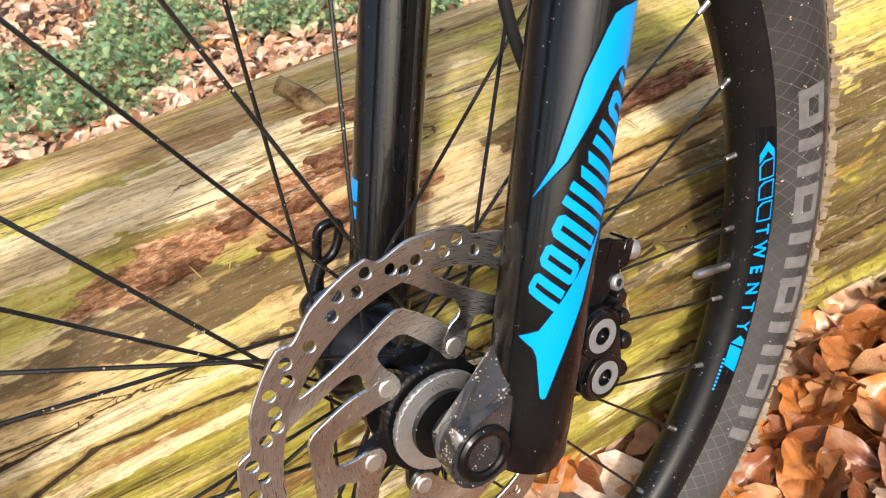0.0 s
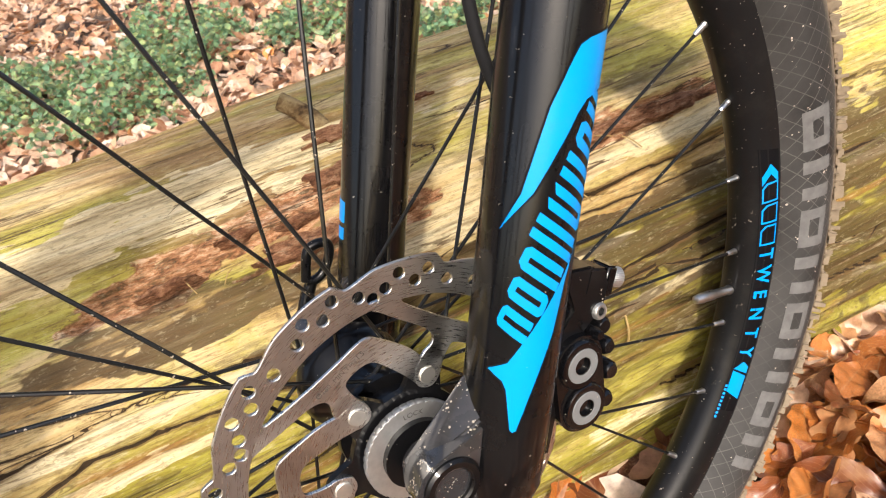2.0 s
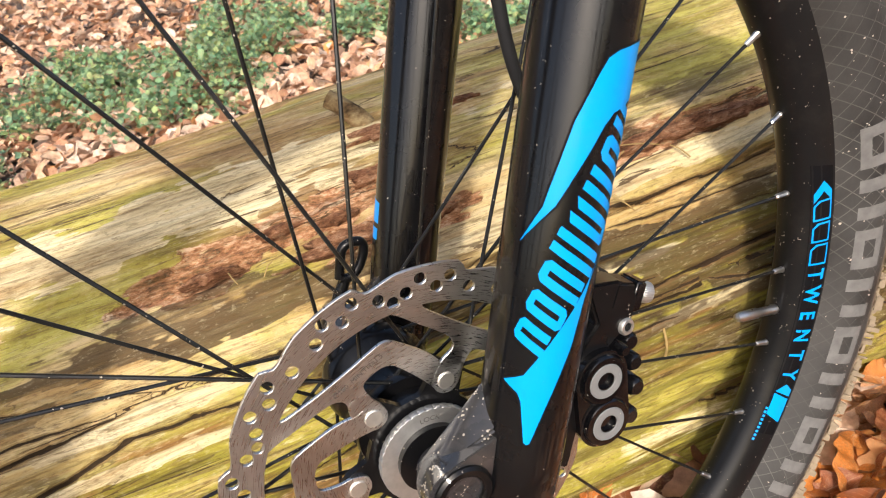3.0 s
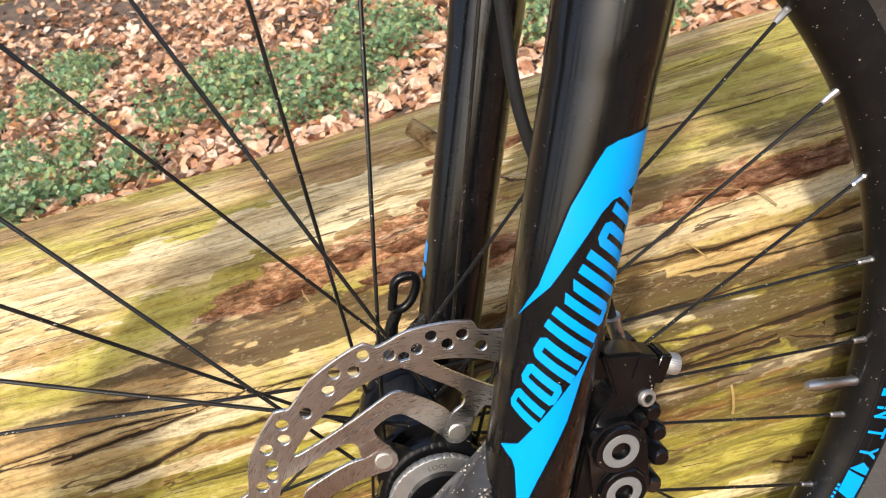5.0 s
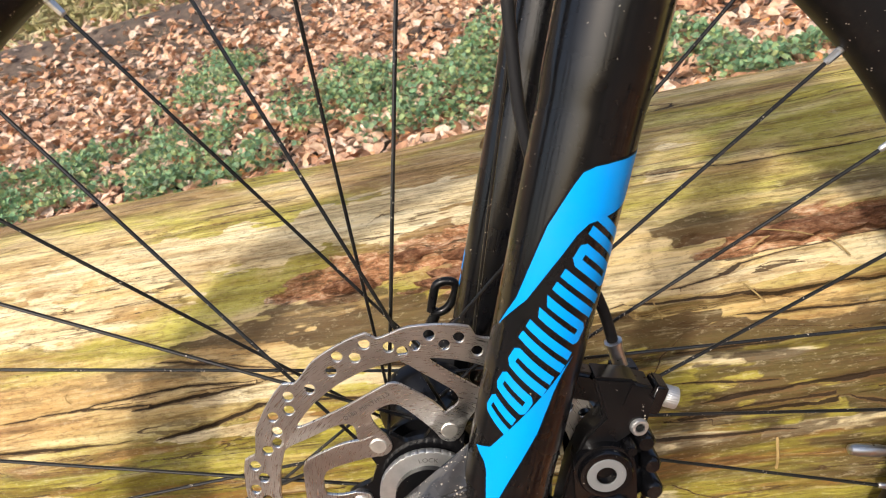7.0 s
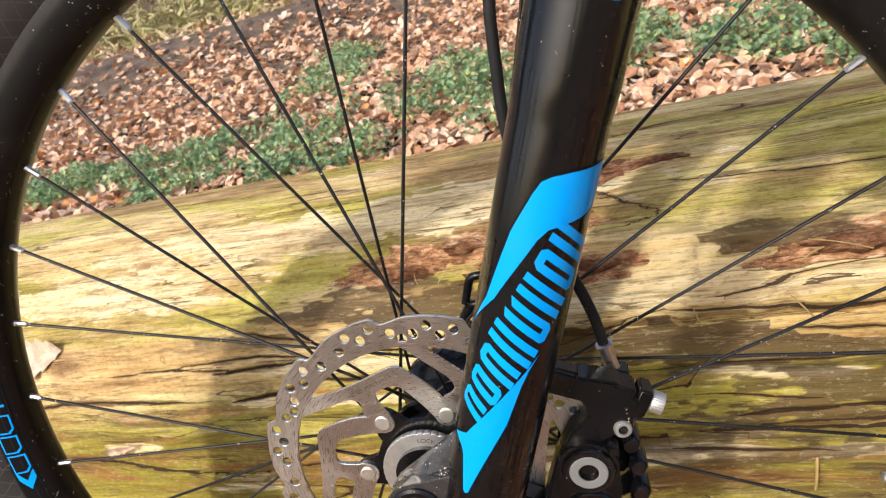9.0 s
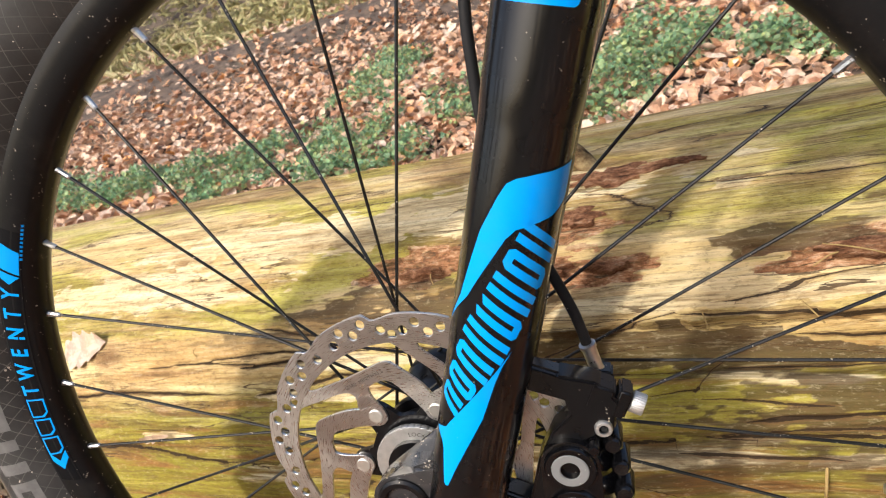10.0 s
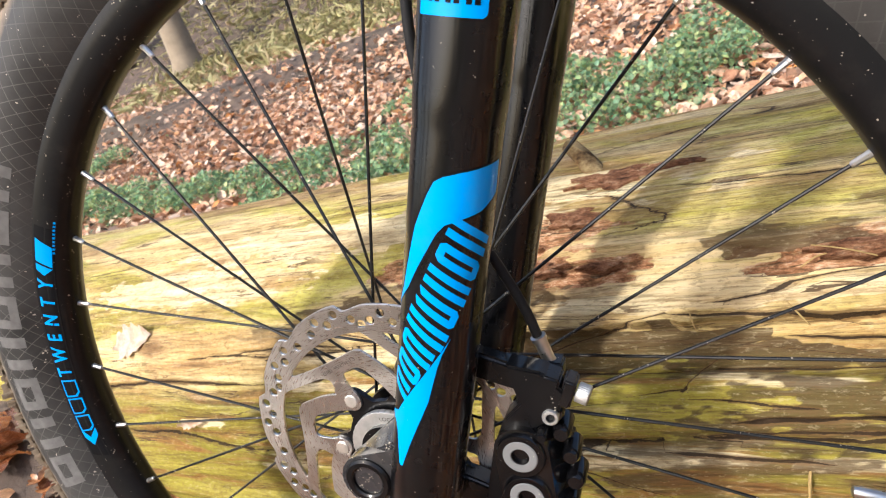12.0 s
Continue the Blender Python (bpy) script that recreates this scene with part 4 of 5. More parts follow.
def build_fork():
    legs = {}
    for side in (-1, 1):
        legs[side] = part("fork_leg", tube(bmesh.new(), [leg_at(s, side) for s in LEG_S], LEG_RADII, 64), M_PAINT, bicycle, "glossy black fork lower leg")
    # dropout castings that carry the axle ahead of each leg
    for side in (-1, 1):
        pts = []
        for k in range(20):
            t = 2 * math.pi * k / 20
            for y, r in ((0.0565, 0.0115), (0.0655, 0.0150), (0.0785, 0.0158)):
                pts.append((0.0005 + r * math.cos(t), side * y, 0.001 + r * math.sin(t)))
        for s in (-0.018, 0.024):
            for y in (0.062, 0.078):
                c = leg_at(s, side)
                pts.append((c.x + 0.004, side * y, c.z))
        bm = rounded(hull(bmesh.new(), pts), 0.0012, 2, 35)
        drop = part("dropout", bm, M_CAST, legs[side], "scuffed grey axle dropout casting")
        pts = [(-0.011, side * 0.060, 0.010), (-0.010, side * 0.070, 0.010), (0.004, side * 0.060, 0.014), (0.010, side * 0.074, 0.010)]
        c = leg_at(0.044, side)
        pts += [(c.x - 0.012, side * 0.0615, c.z), (c.x - 0.013, side * 0.068, c.z - 0.002), (c.x - 0.006, side * 0.082, c.z - 0.010), (c.x + 0.004, side * 0.066, c.z - 0.03), (c.x - 0.006, side * 0.064, c.z + 0.004)]
        part("web", rounded(hull(bmesh.new(), pts), 0.001, 2, 25), M_CAST, drop)
    ring = [(0.0086, -0.0740), (0.0086, -0.0800), (0.0096, -0.0808), (0.0120, -0.0808), (0.0132, -0.0796), (0.0134, -0.0740)]
    part("axle_rim", lathe(bmesh.new(), ring, 48, centre=(0.001, 0, 0.002)), M_BLACK, legs[-1])
    part("axle_insert", lathe(bmesh.new(), [(0.0086, -0.0785), (0.0062, -0.0782), (0.0058, -0.0750), (0.0086, -0.0750)], 32, centre=(0.001, 0, 0.002)), M_BLACK, legs[-1])
    part("axle_socket", lathe(bmesh.new(), [(0.0060, -0.0780), (0.0056, -0.0748), (0.0, -0.0748)], 32, closed=False, centre=(0.001, 0, 0.002)), M_DARK, legs[-1])

    def decal(name, pts, material, holes=(), lift=0.00012, parent=legs[-1], sd=-1):
        bm = flat(bmesh.new(), pts, holes)
        cut(bm, 0.0012, 0)
        bend(bm, lambda u, s: on_leg(s, u, sd, lift))
        part(name, bm, material, parent)

    def D(*sa):
        return [(radians(a) * LEG_R, s / 1000) for s, a in sa]
    upper = ((172.5, 84), (170.5, 55), (168.2, 25), (165.8, 4), (163.2, -7), (158, -14), (142, -31), (111, -50), (98, -67), (96.5, -71), (112, -37), (125, -20), (134, -8), (141, 1), (145.5, 11), (148.5, 32), (151.5, 57), (158, 86))
    lower = ((92, 32), (84, 22.5), (76, 17), (57, 9), (29, -14), (15, -24), (14.3, -28), (15.4, -31.5), (33, -41.5), (36.5, -47), (40.5, -66), (44.5, -43), (58, -21), (74, 4))
    def grown(pts, by):
        out, n = [], len(pts)
        area = sum(pts[k][0] * pts[(k + 1) % n][1] - pts[(k + 1) % n][0] * pts[k][1] for k in range(n))
        for k in range(n):
            p, q, r = Vector(pts[k - 1]), Vector(pts[k]), Vector(pts[(k + 1) % n])
            d = ((q - p).normalized() + (r - q).normalized()).normalized() * (by if area > 0 else -by)
            out.append((q.x + d.y, q.y - d.x))
        return out
    decal("decal_border", grown(D(*upper), 0.0009), M_PLATE, lift=0.00006)
    decal("decal_border", grown(D(*lower), 0.0009), M_PLATE, lift=0.00006)
    decal("decal_blade", D(*upper), M_BLUE)
    decal("decal_blade", D(*lower), M_BLUE)
    # slanted plain marks in place of the maker's name
    H = Vector((radians(57) * LEG_R, -0.0118))
    for k in range(8):
        base = Vector((radians(-74 + 12.4 * k) * LEG_R, 0.0625 + 0.0113 * k))
        A = Vector((radians(8.9) * LEG_R, 0.0088))
        scale = min(1.0, 0.62 + 0.13 * k) if k < 3 else 1.0
        h = H * scale
        base = base + H * (1 - scale) * 0.5

        def P(x, y):
            v = base + A * x + h * y
            return (v.x, v.y)
        if k in (1, 6):
            loop = [P(0.2, 0), P(0.8, 0), P(1, 0.1), P(1, 0.9), P(0.8, 1), P(0.2, 1), P(0, 0.9), P(0, 0.1)]
            decal("decal_mark", loop, M_BLUE, [[P(0.38, 0.16), P(0.62, 0.16), P(0.62, 0.84), P(0.38, 0.84)]])
        elif k in (0, 2):
            decal("decal_mark", [P(0, 0.1), P(0.2, 0), P(0.8, 0), P(1, 0.1), P(1, 1), P(0.62, 1), P(0.62, 0.16), P(0.38, 0.16), P(0.38, 1), P(0, 1)], M_BLUE)
        elif k == 4:
            decal("decal_mark", [P(0, 0.08), P(0.38, 0), P(0.38, 0.84), P(0.62, 0.84), P(0.62, 0.1), P(1, 0), P(1, 0.92), P(0.8, 1), P(0.2, 1), P(0, 0.92)], M_BLUE)
        else:
            decal("decal_mark", [P(0, 0), P(0.38, 0), P(0.38, 1), P(0, 1)], M_BLUE)
            decal("decal_mark", [P(0.62, 0), P(1, 0), P(1, 1), P(0.62, 1)], M_BLUE)
    decal("decal_panel", D((226, -46), (226.5, 33), (227.5, 37), (229, 38), (262, 38), (262, -46)), M_BLUE)
    for a in (-30, -8, 14):
        decal("decal_bar", D((231, a), (231, a + 6), (240, a + 6), (240, a)), M_PLATE, lift=0.00025)
        decal("decal_bar", D((231, a + 9), (231, a + 15), (240, a + 15), (240, a + 9)), M_PLATE, lift=0.00025)
    decal("decal_panel", D((50, -98), (50, -60), (57, -60), (57, -98)), M_BLUE, parent=legs[1], sd=1)
    decal("decal_panel", D((60, -99), (60, -60), (74, -60), (72, -99)), M_BLUE, parent=legs[1], sd=1)
    return legs


LEGS = build_fork()


def build_brake():
    def boxy(name, c, size, tilt, material, parent, label="", bev=0.0012):
        bm = bmesh.new()
        bmesh.ops.create_cube(bm, size=1)
        for v in bm.verts:
            v.co = Vector((v.co.x * size[0], v.co.y * size[1], v.co.z * size[2]))
        rounded(bm, bev, 3, 30)
        bmesh.ops.transform(bm, matrix=Matrix.Translation(c) @ pose(0, 0, 0, 0, tilt, 0), verts=bm.verts)
        return part(name, bm, material, parent, label)

    def disc(name, c, prof, material, parent, label="", seg=36, turn=None):
        bm = lathe(bmesh.new(), prof, seg, closed=False)
        bmesh.ops.transform(bm, matrix=Matrix.Translation(c) @ (turn or Matrix()), verts=bm.verts)
        return part(name, bm, material, parent, label)

    # posts on the leg
    up = hull(bmesh.new(), [(0.062, -0.057, 0.064), (0.062, -0.047, 0.064), (0.056, -0.057, 0.050), (0.056, -0.047, 0.050), (0.097, -0.057, 0.046), (0.097, -0.045, 0.046), (0.092, -0.057, 0.033), (0.092, -0.045, 0.033)])
    part("brake_post", rounded(up, 0.002, 3), M_PAINT, LEGS[-1])
    lowp = hull(bmesh.new(), [(0.030, -0.058, -0.004), (0.030, -0.044, -0.004), (0.028, -0.058, -0.030), (0.028, -0.044, -0.030), (0.066, -0.058, -0.024), (0.066, -0.044, -0.024), (0.062, -0.058, -0.040), (0.062, -0.044, -0.040)])
    part("brake_post", rounded(lowp, 0.002, 3), M_PAINT, LEGS[-1])
    # adapter plate behind the caliper
    ad = [(0.086, 0.052), (0.104, 0.046), (0.112, 0.034), (0.106, 0.022), (0.094, 0.016), (0.083, 0.010), (0.074, -0.006), (0.066, -0.024), (0.058, -0.040), (0.052, -0.034), (0.060, -0.014), (0.068, 0.006), (0.078, 0.022), (0.088, 0.030)]
    part("adapter", rounded(slab(bmesh.new(), ad, -0.060, -0.046), 0.0012, 2), M_BLACK, bicycle, "black brake mount adapter")
    # caliper: two round pots on a body that straddles the rotor
    CU, CL = Vector((0.0834, -0.0653, 0.0039)), Vector((0.0808, -0.0653, -0.0206))
    pts = []
    for c, r in ((CU, 0.0143), (CL, 0.0143)):
        for k in range(28):
            t = 2 * math.pi * k / 28
            for y in (-0.0635, -0.051):
                pts.append((c.x + r * math.cos(t), y, c.z + r * math.sin(t)))
    pts += [(0.1005, -0.056, 0.012), (0.102, -0.048, 0.006), (0.103, -0.050, -0.016), (0.099, -0.054, -0.028), (0.088, -0.052, -0.038)]
    caliper = part("caliper", rounded(hull(bmesh.new(), pts), 0.0014, 2, 30), M_CALIPER, bicycle, "glossy black four-piston brake caliper")
    pts2 = [(x, -0.088 - y, z) for x, y, z in pts]
    part("inner_half", rounded(hull(bmesh.new(), pts2), 0.0014, 2, 30), M_CALIPER, caliper)
    bridge = hull(bmesh.new(), [(0.096, -0.052, 0.013), (0.096, -0.036, 0.013), (0.107, -0.050, 0.004), (0.107, -0.038, 0.004), (0.107, -0.050, -0.024), (0.107, -0.038, -0.024), (0.096, -0.052, -0.036), (0.096, -0.036, -0.036), (0.094, -0.044, -0.012)])
    part("bridge", rounded(bridge, 0.002, 3), M_CALIPER, caliper)
    for c in (CU, CL):
        part("piston_cap", lathe(bmesh.new(), [(0.0, 0.0012), (0.0040, 0.0012), (0.0042, -0.0006), (0.0050, -0.0008), (0.0118, -0.0008), (0.0124, 0.0000), (0.0128, 0.0016), (0.0136, 0.0018), (0.0140, 0.0030)], 44, closed=False, centre=tuple(c)), M_CALIPER, caliper)
        part("piston_ring", lathe(bmesh.new(), [(0.0046, -0.0009), (0.0050, -0.0014), (0.0086, -0.0014), (0.0090, -0.0009)], 44, closed=False, centre=tuple(c)), M_GREY_RING, caliper, "flat grey ring")
        part("piston_socket", lathe(bmesh.new(), [(0.0046, -0.0010), (0.0040, 0.002), (0.0, 0.002)], 24, closed=False, centre=tuple(c)), M_DARK, caliper)

    def bolt(c, d, parent, head=0.0042, length=0.007, material=M_ALU):
        turn = Vector((0, -1, 0)).rotation_difference(Vector(d)).to_matrix().to_4x4()
        b = disc("bolt", Vector(c), [(0.0, 0.0), (head * 0.8, 0.0), (head, -0.0006), (head, -length + 0.0008), (head * 0.86, -length), (head * 0.55, -length), (head * 0.5, -length + 0.002), (0.0, -length + 0.002)], material, parent, "silver bolt head", 24, turn)
        s = disc("socket", Vector(c), [(head * 0.5, -length + 0.0003), (head * 0.46, -length + 0.0019), (0.0, -length + 0.0019)], M_DARK, b, "", 6, turn)
        return b

    bolt((0.1016, -0.0545, 0.0217), (0.12, -1, 0.05), caliper, 0.0042, 0.0075)
    disc("boss", Vector((0.1016, -0.0545, 0.0217)), [(0.0, 0.008), (0.0062, 0.008), (0.0066, 0.0), (0.0056, -0.002), (0.0, -0.002)], M_CALIPER, caliper)
    for c, r in (((0.1045, -0.054, 0.011), 0.0048), ((0.1060, -0.053, -0.003), 0.0046), ((0.1050, -0.053, -0.018), 0.0050), ((0.0985, -0.054, -0.032), 0.0048), ((0.0965, -0.060, 0.0135), 0.0030)):
        disc("lug", Vector(c), [(0.0, 0.010), (r, 0.010), (r, -0.004), (r * 0.7, -0.006), (0.0, -0.006)], M_CALIPER, caliper, "", 24)
    # clamp block with the knurled end screw
    boxy("clamp", (0.1035, -0.0535, 0.0375), (0.0115, 0.014, 0.0135), 28, M_BLACK, caliper)
    boxy("clamp", (0.1125, -0.0530, 0.0325), (0.0065, 0.013, 0.0150), 28, M_CALIPER, caliper)
    knurl = []
    for k in range(28):
        for off, r in ((0, 0.0049), (6.4, 0.0053)):
            a = radians(k * 360 / 28 + off)
            knurl.append((r * math.cos(a), r * math.sin(a)))
    bm = slab(bmesh.new(), knurl, 0.0, 0.0062)
    bmesh.ops.transform(bm, matrix=Matrix.Translation((0.1165, -0.053, 0.0308)) @ Vector((0, 1, 0)).rotation_difference(Vector((0.88, -0.12, -0.46))).to_matrix().to_4x4(), verts=bm.verts)
    part("end_screw", rounded(bm, 0.0003, 1, 50), M_ALU, caliper, "knurled silver screw")
    bolt((0.045, -0.052, -0.036), (0.3, 0, -1), caliper, 0.0042, 0.009)
    # hose and its ferrule
    path = smooth_path([(0.165, -0.048, 0.42), (0.118, -0.0465, 0.32), (0.087, -0.046, 0.235), (0.0795, -0.0465, 0.19), (0.0785, -0.0465, 0.155), (0.0845, -0.0465, 0.122), (0.0925, -0.0450, 0.096), (0.0982, -0.0430, 0.074), (0.1008, -0.0408, 0.054)], 8)
    hose = part("brake_hose", tube(bmesh.new(), path, 0.0026, 14), M_HOSE, bicycle, "black rubber brake hose")
    d = Vector((0.0026, 0.0022, -0.020)).normalized()
    p = Vector((0.1006, -0.0410, 0.0565))
    f = part("ferrule", tube(bmesh.new(), [p - d * 0.0005, p, p + d * 0.002, p + d * 0.0022, p + d * 0.014, p + d * 0.016], [0.0030, 0.0041, 0.0041, 0.0035, 0.0034, 0.0040], 24), M_NIPPLE, hose, "silver hose ferrule")
    boxy("banjo", tuple(p + d * 0.019), (0.012, 0.011, 0.010), 15, M_BLACK, caliper)


build_brake()


# ---------------------------------------------------------------- fallen leaves
def leaf_mesh(name, kind, seed, size, wide=1.0, flat_by=1.0):
    """A curled leaf of about that length, with uv: u across from -1 to 1, v along."""
    rng = random.Random(seed)
    nl, nw = 22, 6
    curl, fold, twist = rng.uniform(-2.2, 2.2), rng.uniform(0.1, 0.9), rng.uniform(-0.5, 0.5)
    curl, fold, twist = curl * flat_by, fold * flat_by, twist * flat_by
    ph = rng.random() * 9
    verts, uv, faces = [], [], []
    for i in range(nl + 1):
        t = i / nl
        if kind == "oak":
            wdt = 0.30 * math.sin(math.pi * min(1, 0.06 + t * 0.97)) ** 0.7 * (0.62 + 0.38 * abs(math.sin(t * 13.5 + 0.4))) * (0.55 + 0.6 * t)
        else:
            wdt = 0.29 * math.sin(math.pi * (0.03 + 0.955 * t)) ** 0.75
        bendv = curl * (t - 0.5)
        for j in range(-nw // 2, nw // 2 + 1):
            u = j / (nw // 2)
            x = u * wdt * wide
            ruff = flat_by * 0.05 * nz(t * 5 + ph, u * 2.0, ph) + 0.02 * math.sin(t * 26) * abs(u)
            z = fold * abs(u) * wdt * 0.8 + ruff + 0.12 * curl * (t - 0.5) ** 2 * 2 + 0.06 * math.sin(bendv * 2 + u) + twist * u * (t - 0.5) * 0.3
            verts.append((x * size, (t - 0.5) * size * (1 - 0.08 * abs(curl) * abs(t - 0.5)), z * size))
            uv.append((u, t))
    w = nw + 1
    for i in range(nl):
        for j in range(nw):
            faces.append((i * w + j, i * w + j + 1, (i + 1) * w + j + 1, (i + 1) * w + j))
    me = bpy.data.meshes.new(name)
    me.from_pydata(verts, [], faces)
    lay = me.uv_layers.new(name="UVMap")
    for li, loop in enumerate(me.loops):
        lay.data[li].uv = uv[loop.vertex_index]
    me.polygons.foreach_set("use_smooth", [True] * len(faces))
    return me


def build_near_leaves():
    rng = random.Random(21)
    shapes = [leaf_mesh("fallen_leaf", "oak" if k % 3 == 0 else "beech", 40 + k, 1.0) for k in range(12)]
    for me in shapes:
        me.materials.append(M_LEAF)
    placed = []
    for i in range(260):
        for _ in range(30):
            x, y = rng.uniform(0.08, 0.85), rng.uniform(-0.28, 0.10)
            if i < 60:
                x, y = rng.uniform(-1.05, -0.42), rng.uniform(0.0, 0.2)
            if y > 0.10 - 0.2 * x and i >= 60:
                continue
            if math.hypot(x, y * 3) > 0.1 and not (abs(y) < 0.035 and abs(x) < 0.36):
                break
        z = ground_height(x, y)
        size = rng.uniform(0.05, 0.095)
        ob = new("fallen_leaf", shapes[rng.randrange(12)])
        ob.matrix_world = Matrix.Translation((x, y, z + 0.008 + 0.022 * rng.random())) @ Euler((rng.gauss(0, 0.42), rng.gauss(0, 0.42), rng.uniform(0, 6.28))).to_matrix().to_4x4() @ Matrix.Scale(size, 4)
        tagged(ob, "curled brown autumn leaf on the leaf litter", "leaf", group="fallen leaves beside the wheel")


build_near_leaves()


def build_log_leaves():
    for s, a, size, turn, seed, wide in ((-0.474, 43.4, 0.078, 96, 71, 1.15), (-0.348, 22.9, 0.055, 90, 72, 0.4)):
        me = leaf_mesh("fallen_leaf", "oak", seed, size, wide, 0.3)
        me.materials.append(M_PALE_LEAF)
        ob = new("fallen_leaf", me)
        n = (math.cos(radians(a)) * LOG_U + math.sin(radians(a)) * LOG_V).normalized()
        q = Vector((0, 0, 1)).rotation_difference(n).to_matrix().to_4x4()
        ob.matrix_world = Matrix.Translation(log_world(s, a, 0.008)) @ q @ pose(0, 0, 0, 0, 0, turn)
        tagged(ob, "pale dry oak leaf lying on the log", "leaf")


build_log_leaves()


def build_straws():
    rng = random.Random(17)
    for (s0, a0), (s1, a1), r in (((0.277, 19.5), (0.273, 13.5), 0.0016), ((0.276, 43.3), (0.287, 39.8), 0.0009), ((-0.287, 42.0), (-0.282, 40.1), 0.0008), ((0.292, 52.1), (0.327, 49.4), 0.0008),
                                  ((0.30, 50.5), (0.285, 48.6), 0.0009), ((0.215, 42.6), (0.219, 39.6), 0.0008), ((-0.005, 53.8), (-0.001, 51.5), 0.0007), ((0.335, 48.6), (0.345, 45.2), 0.0009), ((0.026, 53.2), (0.018, 51.2), 0.0007)):
        pts = [log_world(s0 + (s1 - s0) * q, a0 + (a1 - a0) * q, 0.002 + 0.003 * math.sin(math.pi * q) + 0.001 * rng.random()) for q in (0, 0.35, 0.7, 1)]
        ob = part("straw", tube(bmesh.new(), smooth_path(pts, 3), [r * 0.62] * 10, 6), M_STRAW)
        tagged(ob, "dry yellow straw stuck to the log", "straw", group="straws on the log")


build_straws()


def scatter(name, label, category, count, place, size, tilt, material, seed, long=1.6):
    """One mesh of many small folded leaves."""
    rng = np.random.default_rng(seed)
    P = np.array([place(rng) for _ in range(count)])
    tpl = np.array([(0, -0.5, 0), (0.26, -0.22, 0.10), (0.28, 0.12, 0.11), (0, 0.5, 0.02), (-0.28, 0.12, 0.11), (-0.26, -0.22, 0.10), (0, -0.05, 0)])
    tri = np.array([(0, 1, 6), (1, 2, 6), (2, 3, 6), (3, 4, 6), (4, 5, 6), (5, 0, 6)])
    sz = rng.uniform(size[0], size[1], count)
    a = rng.uniform(0, 2 * np.pi, count)
    tx, ty = rng.normal(0, tilt, count), rng.normal(0, tilt, count)
    v = np.repeat(tpl[None], count, 0)
    v = v * np.stack([np.ones(count) * 1.6 / long, np.ones(count), rng.uniform(-1.2, 2.2, count)], -1)[:, None, :]
    y, z = v[..., 1] * np.cos(tx)[:, None] - v[..., 2] * np.sin(tx)[:, None], v[..., 1] * np.sin(tx)[:, None] + v[..., 2] * np.cos(tx)[:, None]
    x, z = v[..., 0] * np.cos(ty)[:, None] + z * np.sin(ty)[:, None], -v[..., 0] * np.sin(ty)[:, None] + z * np.cos(ty)[:, None]
    x, y = x * np.cos(a)[:, None] - y * np.sin(a)[:, None], x * np.sin(a)[:, None] + y * np.cos(a)[:, None]
    v = np.stack([x, y, z], -1) * sz[:, None, None] + P[:, None, :]
    f = (tri[None] + 7 * np.arange(count)[:, None, None]).reshape(-1, 3)
    me = bpy.data.meshes.new(name)
    me.from_pydata(v.reshape(-1, 3).tolist(), [], f.tolist())
    lay = me.uv_layers.new(name="UVMap")
    tuv = np.stack([tpl[:, 0] / 0.28, tpl[:, 1] + 0.5], -1)
    lay.data.foreach_set("uv", tuv[f.reshape(-1) % 7].reshape(-1))
    me.polygons.foreach_set("use_smooth", [True] * len(f))
    me.materials.append(material)
    return tagged(new(name, me), label, category, kind="stuff")


def mound(x, y):
    return math.exp(-(((y - 3.95 - 0.15 * x) / 0.42) ** 2)) * (1 if x < -1.2 else math.exp(-((x + 1.2) / 1.0) ** 2))


def far_place(rng):
    while True:
        y = 0.62 + 6.5 * rng.random() ** 1.7
        x = rng.uniform(-1, 1) * (1.3 + 1.0 * y) - 0.25 * y if rng.random() < 0.8 else rng.uniform(-7, 6)
        if rng.random() > 0.75 * step(0.35, 0.7, mound(x, y) + 0.25 * nz(x * 3, y * 3, 1)):
            return x, y, ground_height(x, y) + 0.004 + 0.02 * rng.random()


def grass_place(rng):
    y = rng.uniform(4.6, 11)
    x = -0.55 * y + rng.normal(0, 1.6)
    return x, y, ground_height(x, y) + 0.06 * rng.random()


def close_place(rng):
    while True:
        x, y = (rng.uniform(-1.0, 1.1), rng.uniform(-0.6, 0.14)) if rng.random() < 0.8 else (rng.normal(0, 1.0), -0.4 - abs(rng.normal(0, 0.5)))
        if not (abs(y) < 0.03 and abs(x) < 0.12):
            return x, y, ground_height(x, y) + 0.002 + 0.012 * rng.random()


def back_place(rng):
    x, y = rng.normal(0, 2.4), 0.3 - 4.0 * rng.random() ** 1.3
    y = min(y, 0.1 - 0.2 * abs(x))
    return x, y, ground_height(x, y) + 0.004 + 0.015 * rng.random()


GREEN_PATCHES = ((-1.0, 1.6, 0.5, 0.26), (-0.55, 1.35, 0.3, 0.13), (-0.8, 2.3, 0.22, 0.3), (-0.2, 1.75, 0.3, 0.25), (-1.7, 1.65, 0.55, 0.2), (-2.5, 1.85, 0.5, 0.22), (0.0, 1.38, 0.18, 0.14), (0.22, 1.72, 0.2, 0.26), (0.6, 1.5, 0.2, 0.2), (0.8, 1.25, 0.2, 0.14), (-3.4, 2.6, 0.5, 0.4))


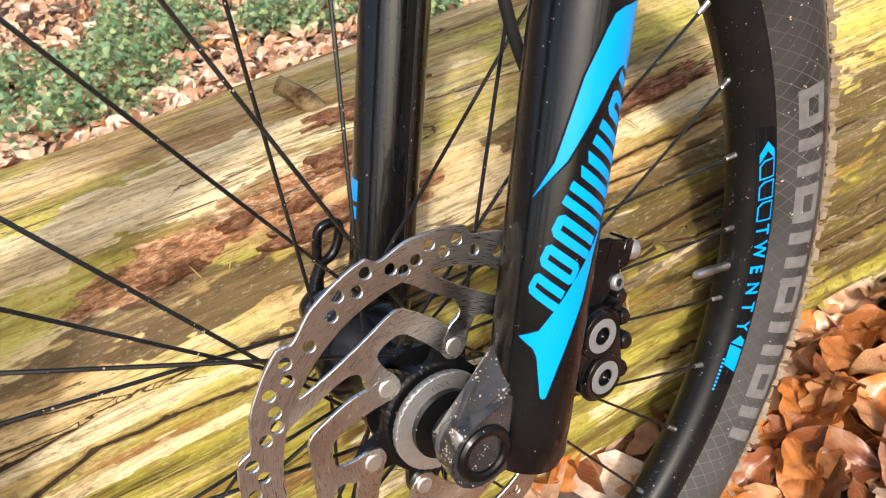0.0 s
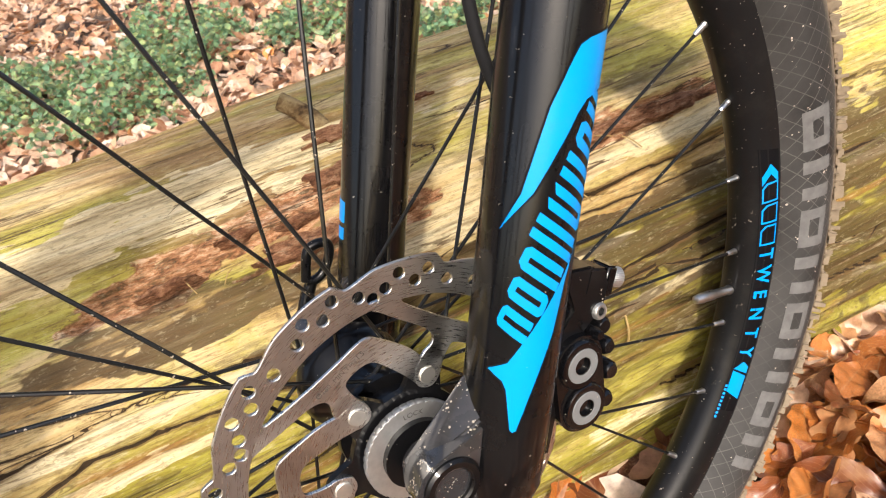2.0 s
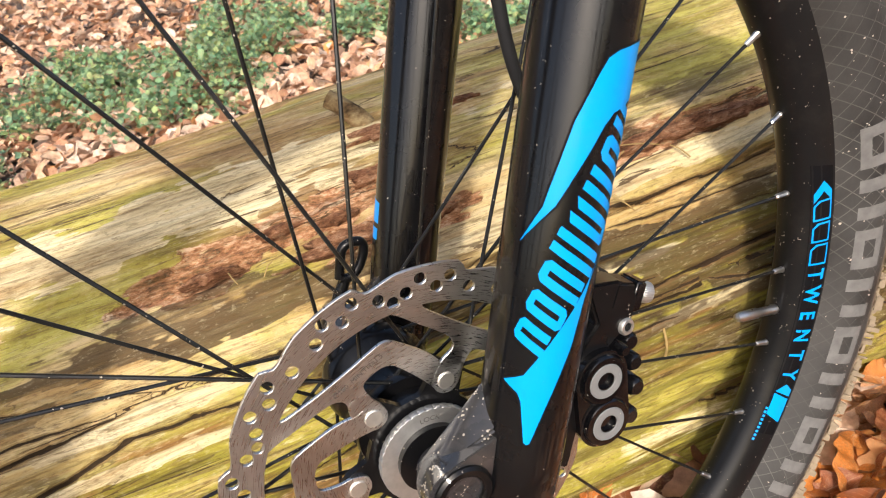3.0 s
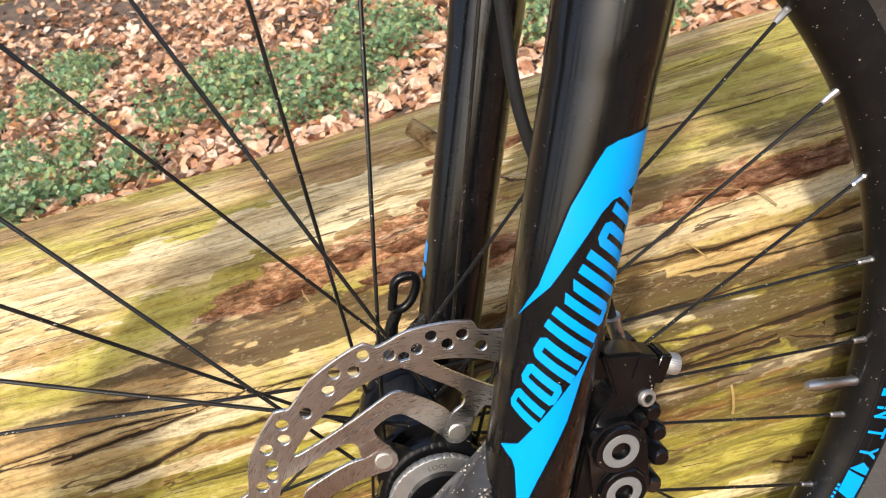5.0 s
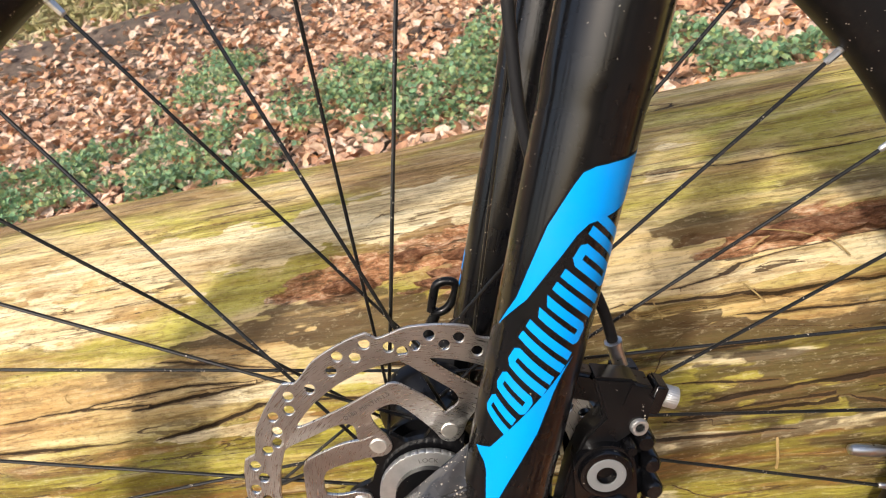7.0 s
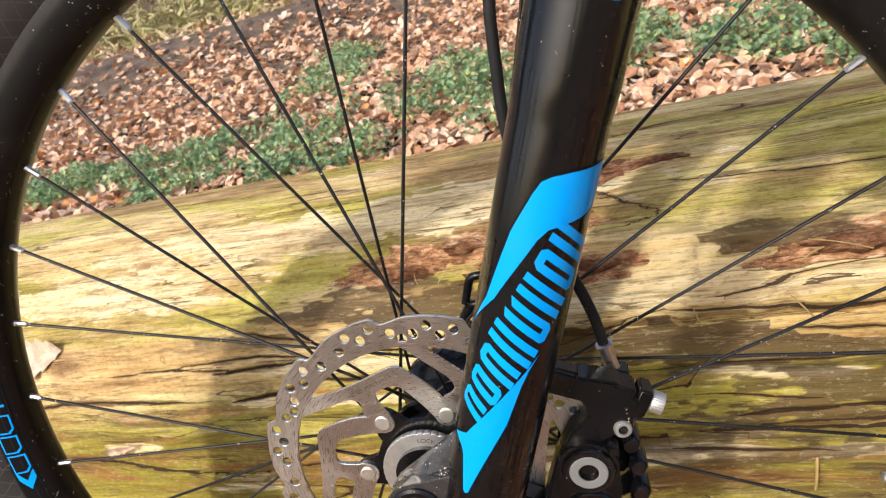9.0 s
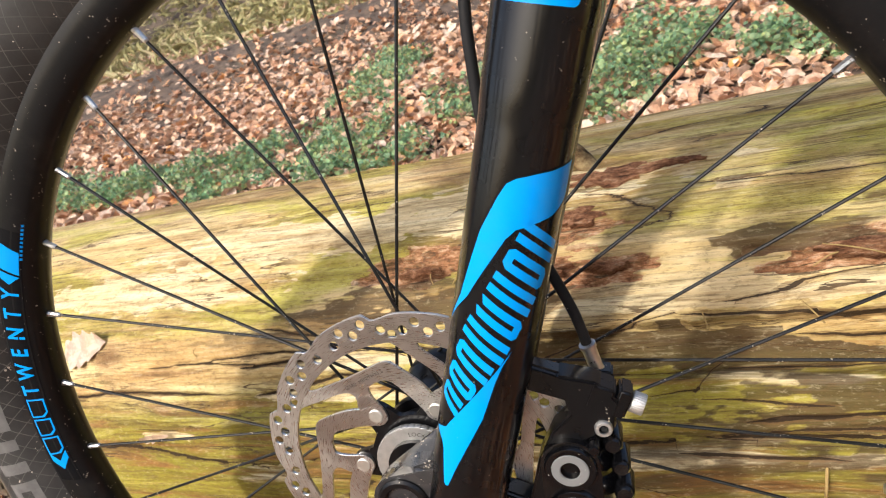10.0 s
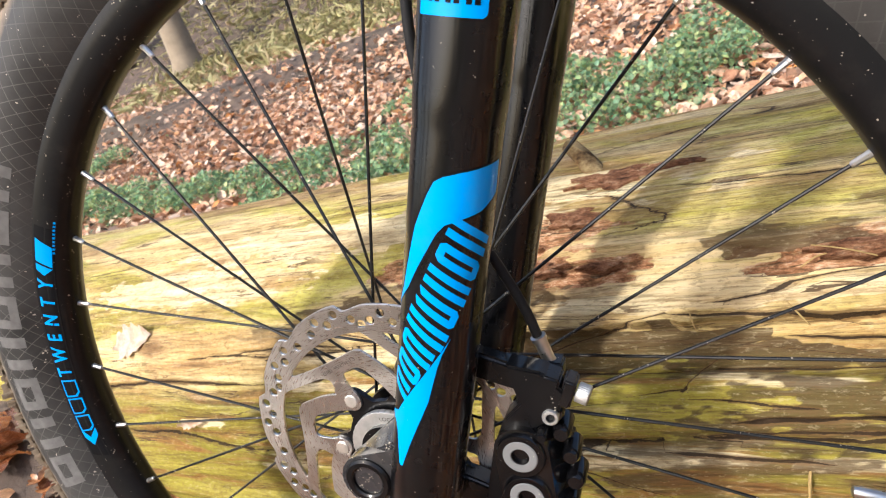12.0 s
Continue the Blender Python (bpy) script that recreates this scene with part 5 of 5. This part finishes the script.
def green_place(rng):
    while True:
        y = 1.1 + 1.7 * rng.random() ** 1.3
        x = rng.uniform(-3.4, 1.5)
        m = max(1 - math.hypot((x - cx) / dx, (y - cy) / dy) for cx, cy, dx, dy in GREEN_PATCHES)
        m += 0.55 * nz(x * 4.5 + 3, y * 4.5, 5.5) + 0.4 * nz(x * 11, y * 11, 1.5)
        if m > 0.02 + 0.3 * rng.random():
            up = max(0.0, 0.5 + nz(x * 7, y * 7, 3.3))
            return x, y, ground_height(x, y) + 0.01 + 0.10 * rng.random() * up


scatter("leaf_litter", "faded brown leaf litter covering the bank", "leaves", 76000, far_place, (0.025, 0.06), 0.55, M_LEAF_MANY, 5)


def leaf_heap(count, seed):
    """One mesh of many full leaf shapes, lying round the wheel."""
    rng = np.random.default_rng(seed)
    shapes = [leaf_mesh("leaf_litter", "oak" if k % 3 == 0 else "beech", 90 + k, 1.0) for k in range(8)]
    V, F, U, base = [], [], [], 0
    for i in range(count):
        me = shapes[i % 8]
        co = np.array([v.co for v in me.vertices]) if i < 8 else V0[i % 8]
        if i < 8:
            V0.append(co)
            F0.append(np.array([p.vertices for p in me.polygons]))
            u = np.zeros(len(me.loops) * 2)
            me.uv_layers[0].data.foreach_get("uv", u)
            U0.append(u)
        x, y, z = close_place(rng)
        rot = np.array(Euler((rng.normal(0, 0.4), rng.normal(0, 0.4), rng.uniform(0, 6.28))).to_matrix())
        V.append(co @ rot.T * rng.uniform(0.04, 0.085) + (x, y, z + 0.004 + 0.01 * rng.random()))
        F.append(F0[i % 8] + base)
        U.append(U0[i % 8])
        base += len(co)
    me = bpy.data.meshes.new("leaf_litter")
    me.from_pydata(np.concatenate(V).tolist(), [], np.concatenate(F).tolist())
    me.uv_layers.new(name="UVMap").data.foreach_set("uv", np.concatenate(U))
    me.polygons.foreach_set("use_smooth", [True] * len(me.polygons))
    me.materials.append(M_LEAF_NEAR)
    tagged(new("leaf_litter", me), "brown leaf litter round the wheel", "leaves", kind="stuff")
    for k in shapes:
        bpy.data.meshes.remove(k)


V0, F0, U0 = [], [], []
leaf_heap(1700, 6)
scatter("leaf_litter", "brown leaf litter on the open ground", "leaves", 2600, back_place, (0.05, 0.10), 0.35, M_LEAF_MANY, 9)
scatter("ground_cover", "low green plants growing behind the log", "plants", 22000, green_place, (0.010, 0.023), 0.7, M_IVY, 7, 1.2)

scatter("undergrowth", "pale green tufts of grass below the trees", "grass", 5000, grass_place, (0.10, 0.26), 1.2, M_GRASS, 8, 7.0)


# ---------------------------------------------------------------- trees behind
def build_tree(x, y, r, lean, seed):
    rng = random.Random(seed)
    z0 = ground_height(x, y)
    tree = new("tree")
    tree.location = (x, y, z0 - 0.05)
    tagged(tree, "grey-brown tree rising from the leaf-covered ground", "tree", group="trees round the clearing")
    pts = [(lean * h * 0.4 + 0.05 * math.sin(h * 1.3 + seed), 0.04 * math.sin(h + seed), h) for h in (0, 0.25, 0.8, 1.6, 2.6, 3.8, 5.2)]
    rad = [r * 1.5, r * 1.15, r, r * 0.93, r * 0.85, r * 0.74, r * 0.5]
    bm = tube(bmesh.new(), pts, rad, 18)
    for v in bm.verts:
        v.co += Vector((v.co.x - 0, v.co.y, 0)) * 0.15 * nz(v.co.x * 6, v.co.y * 6, v.co.z * 2)
    part("trunk", bm, M_TRUNK, tree)
    for k in range(9):
        h = rng.uniform(2.2, 5.0)
        a = rng.uniform(0, 6.28)
        p = Vector((lean * h * 0.4, 0, h))
        d = Vector((math.cos(a), math.sin(a), 0.7))
        part("limb", tube(bmesh.new(), [p, p + d * 0.5, p + d * 1.1 + Vector((0, 0, 0.3))], [r * 0.3, r * 0.2, r * 0.06], 8), M_TRUNK, tree)


# Those with negative y are unseen, added to streak the reflections in the fork.
for x, y, r, lean, seed in ((-6.3, 7.4, 0.17, 0.0, 1), (-5.2, 9.6, 0.18, 0.05, 2), (-4.4, 10.6, 0.14, -0.05, 3), (-8.6, 9.0, 0.2, 0.0, 4), (-2.0, 14.0, 0.2, 0.0, 5), (4.0, 13.0, 0.2, 0.0, 6),
                             (2.2, -7.5, 0.2, 0.02, 7), (4.8, -9.0, 0.24, -0.03, 8), (0.2, -8.6, 0.16, 0.0, 9), (7.5, -5.5, 0.2, 0.0, 10), (-1.6, -10.5, 0.2, 0.03, 11), (-10.5, -3.0, 0.22, 0.0, 12), (-8.5, -1.0, 0.16, 0.04, 13), (-12.5, -7.0, 0.2, 0.0, 14)):
    build_tree(x, y, r, lean, seed)
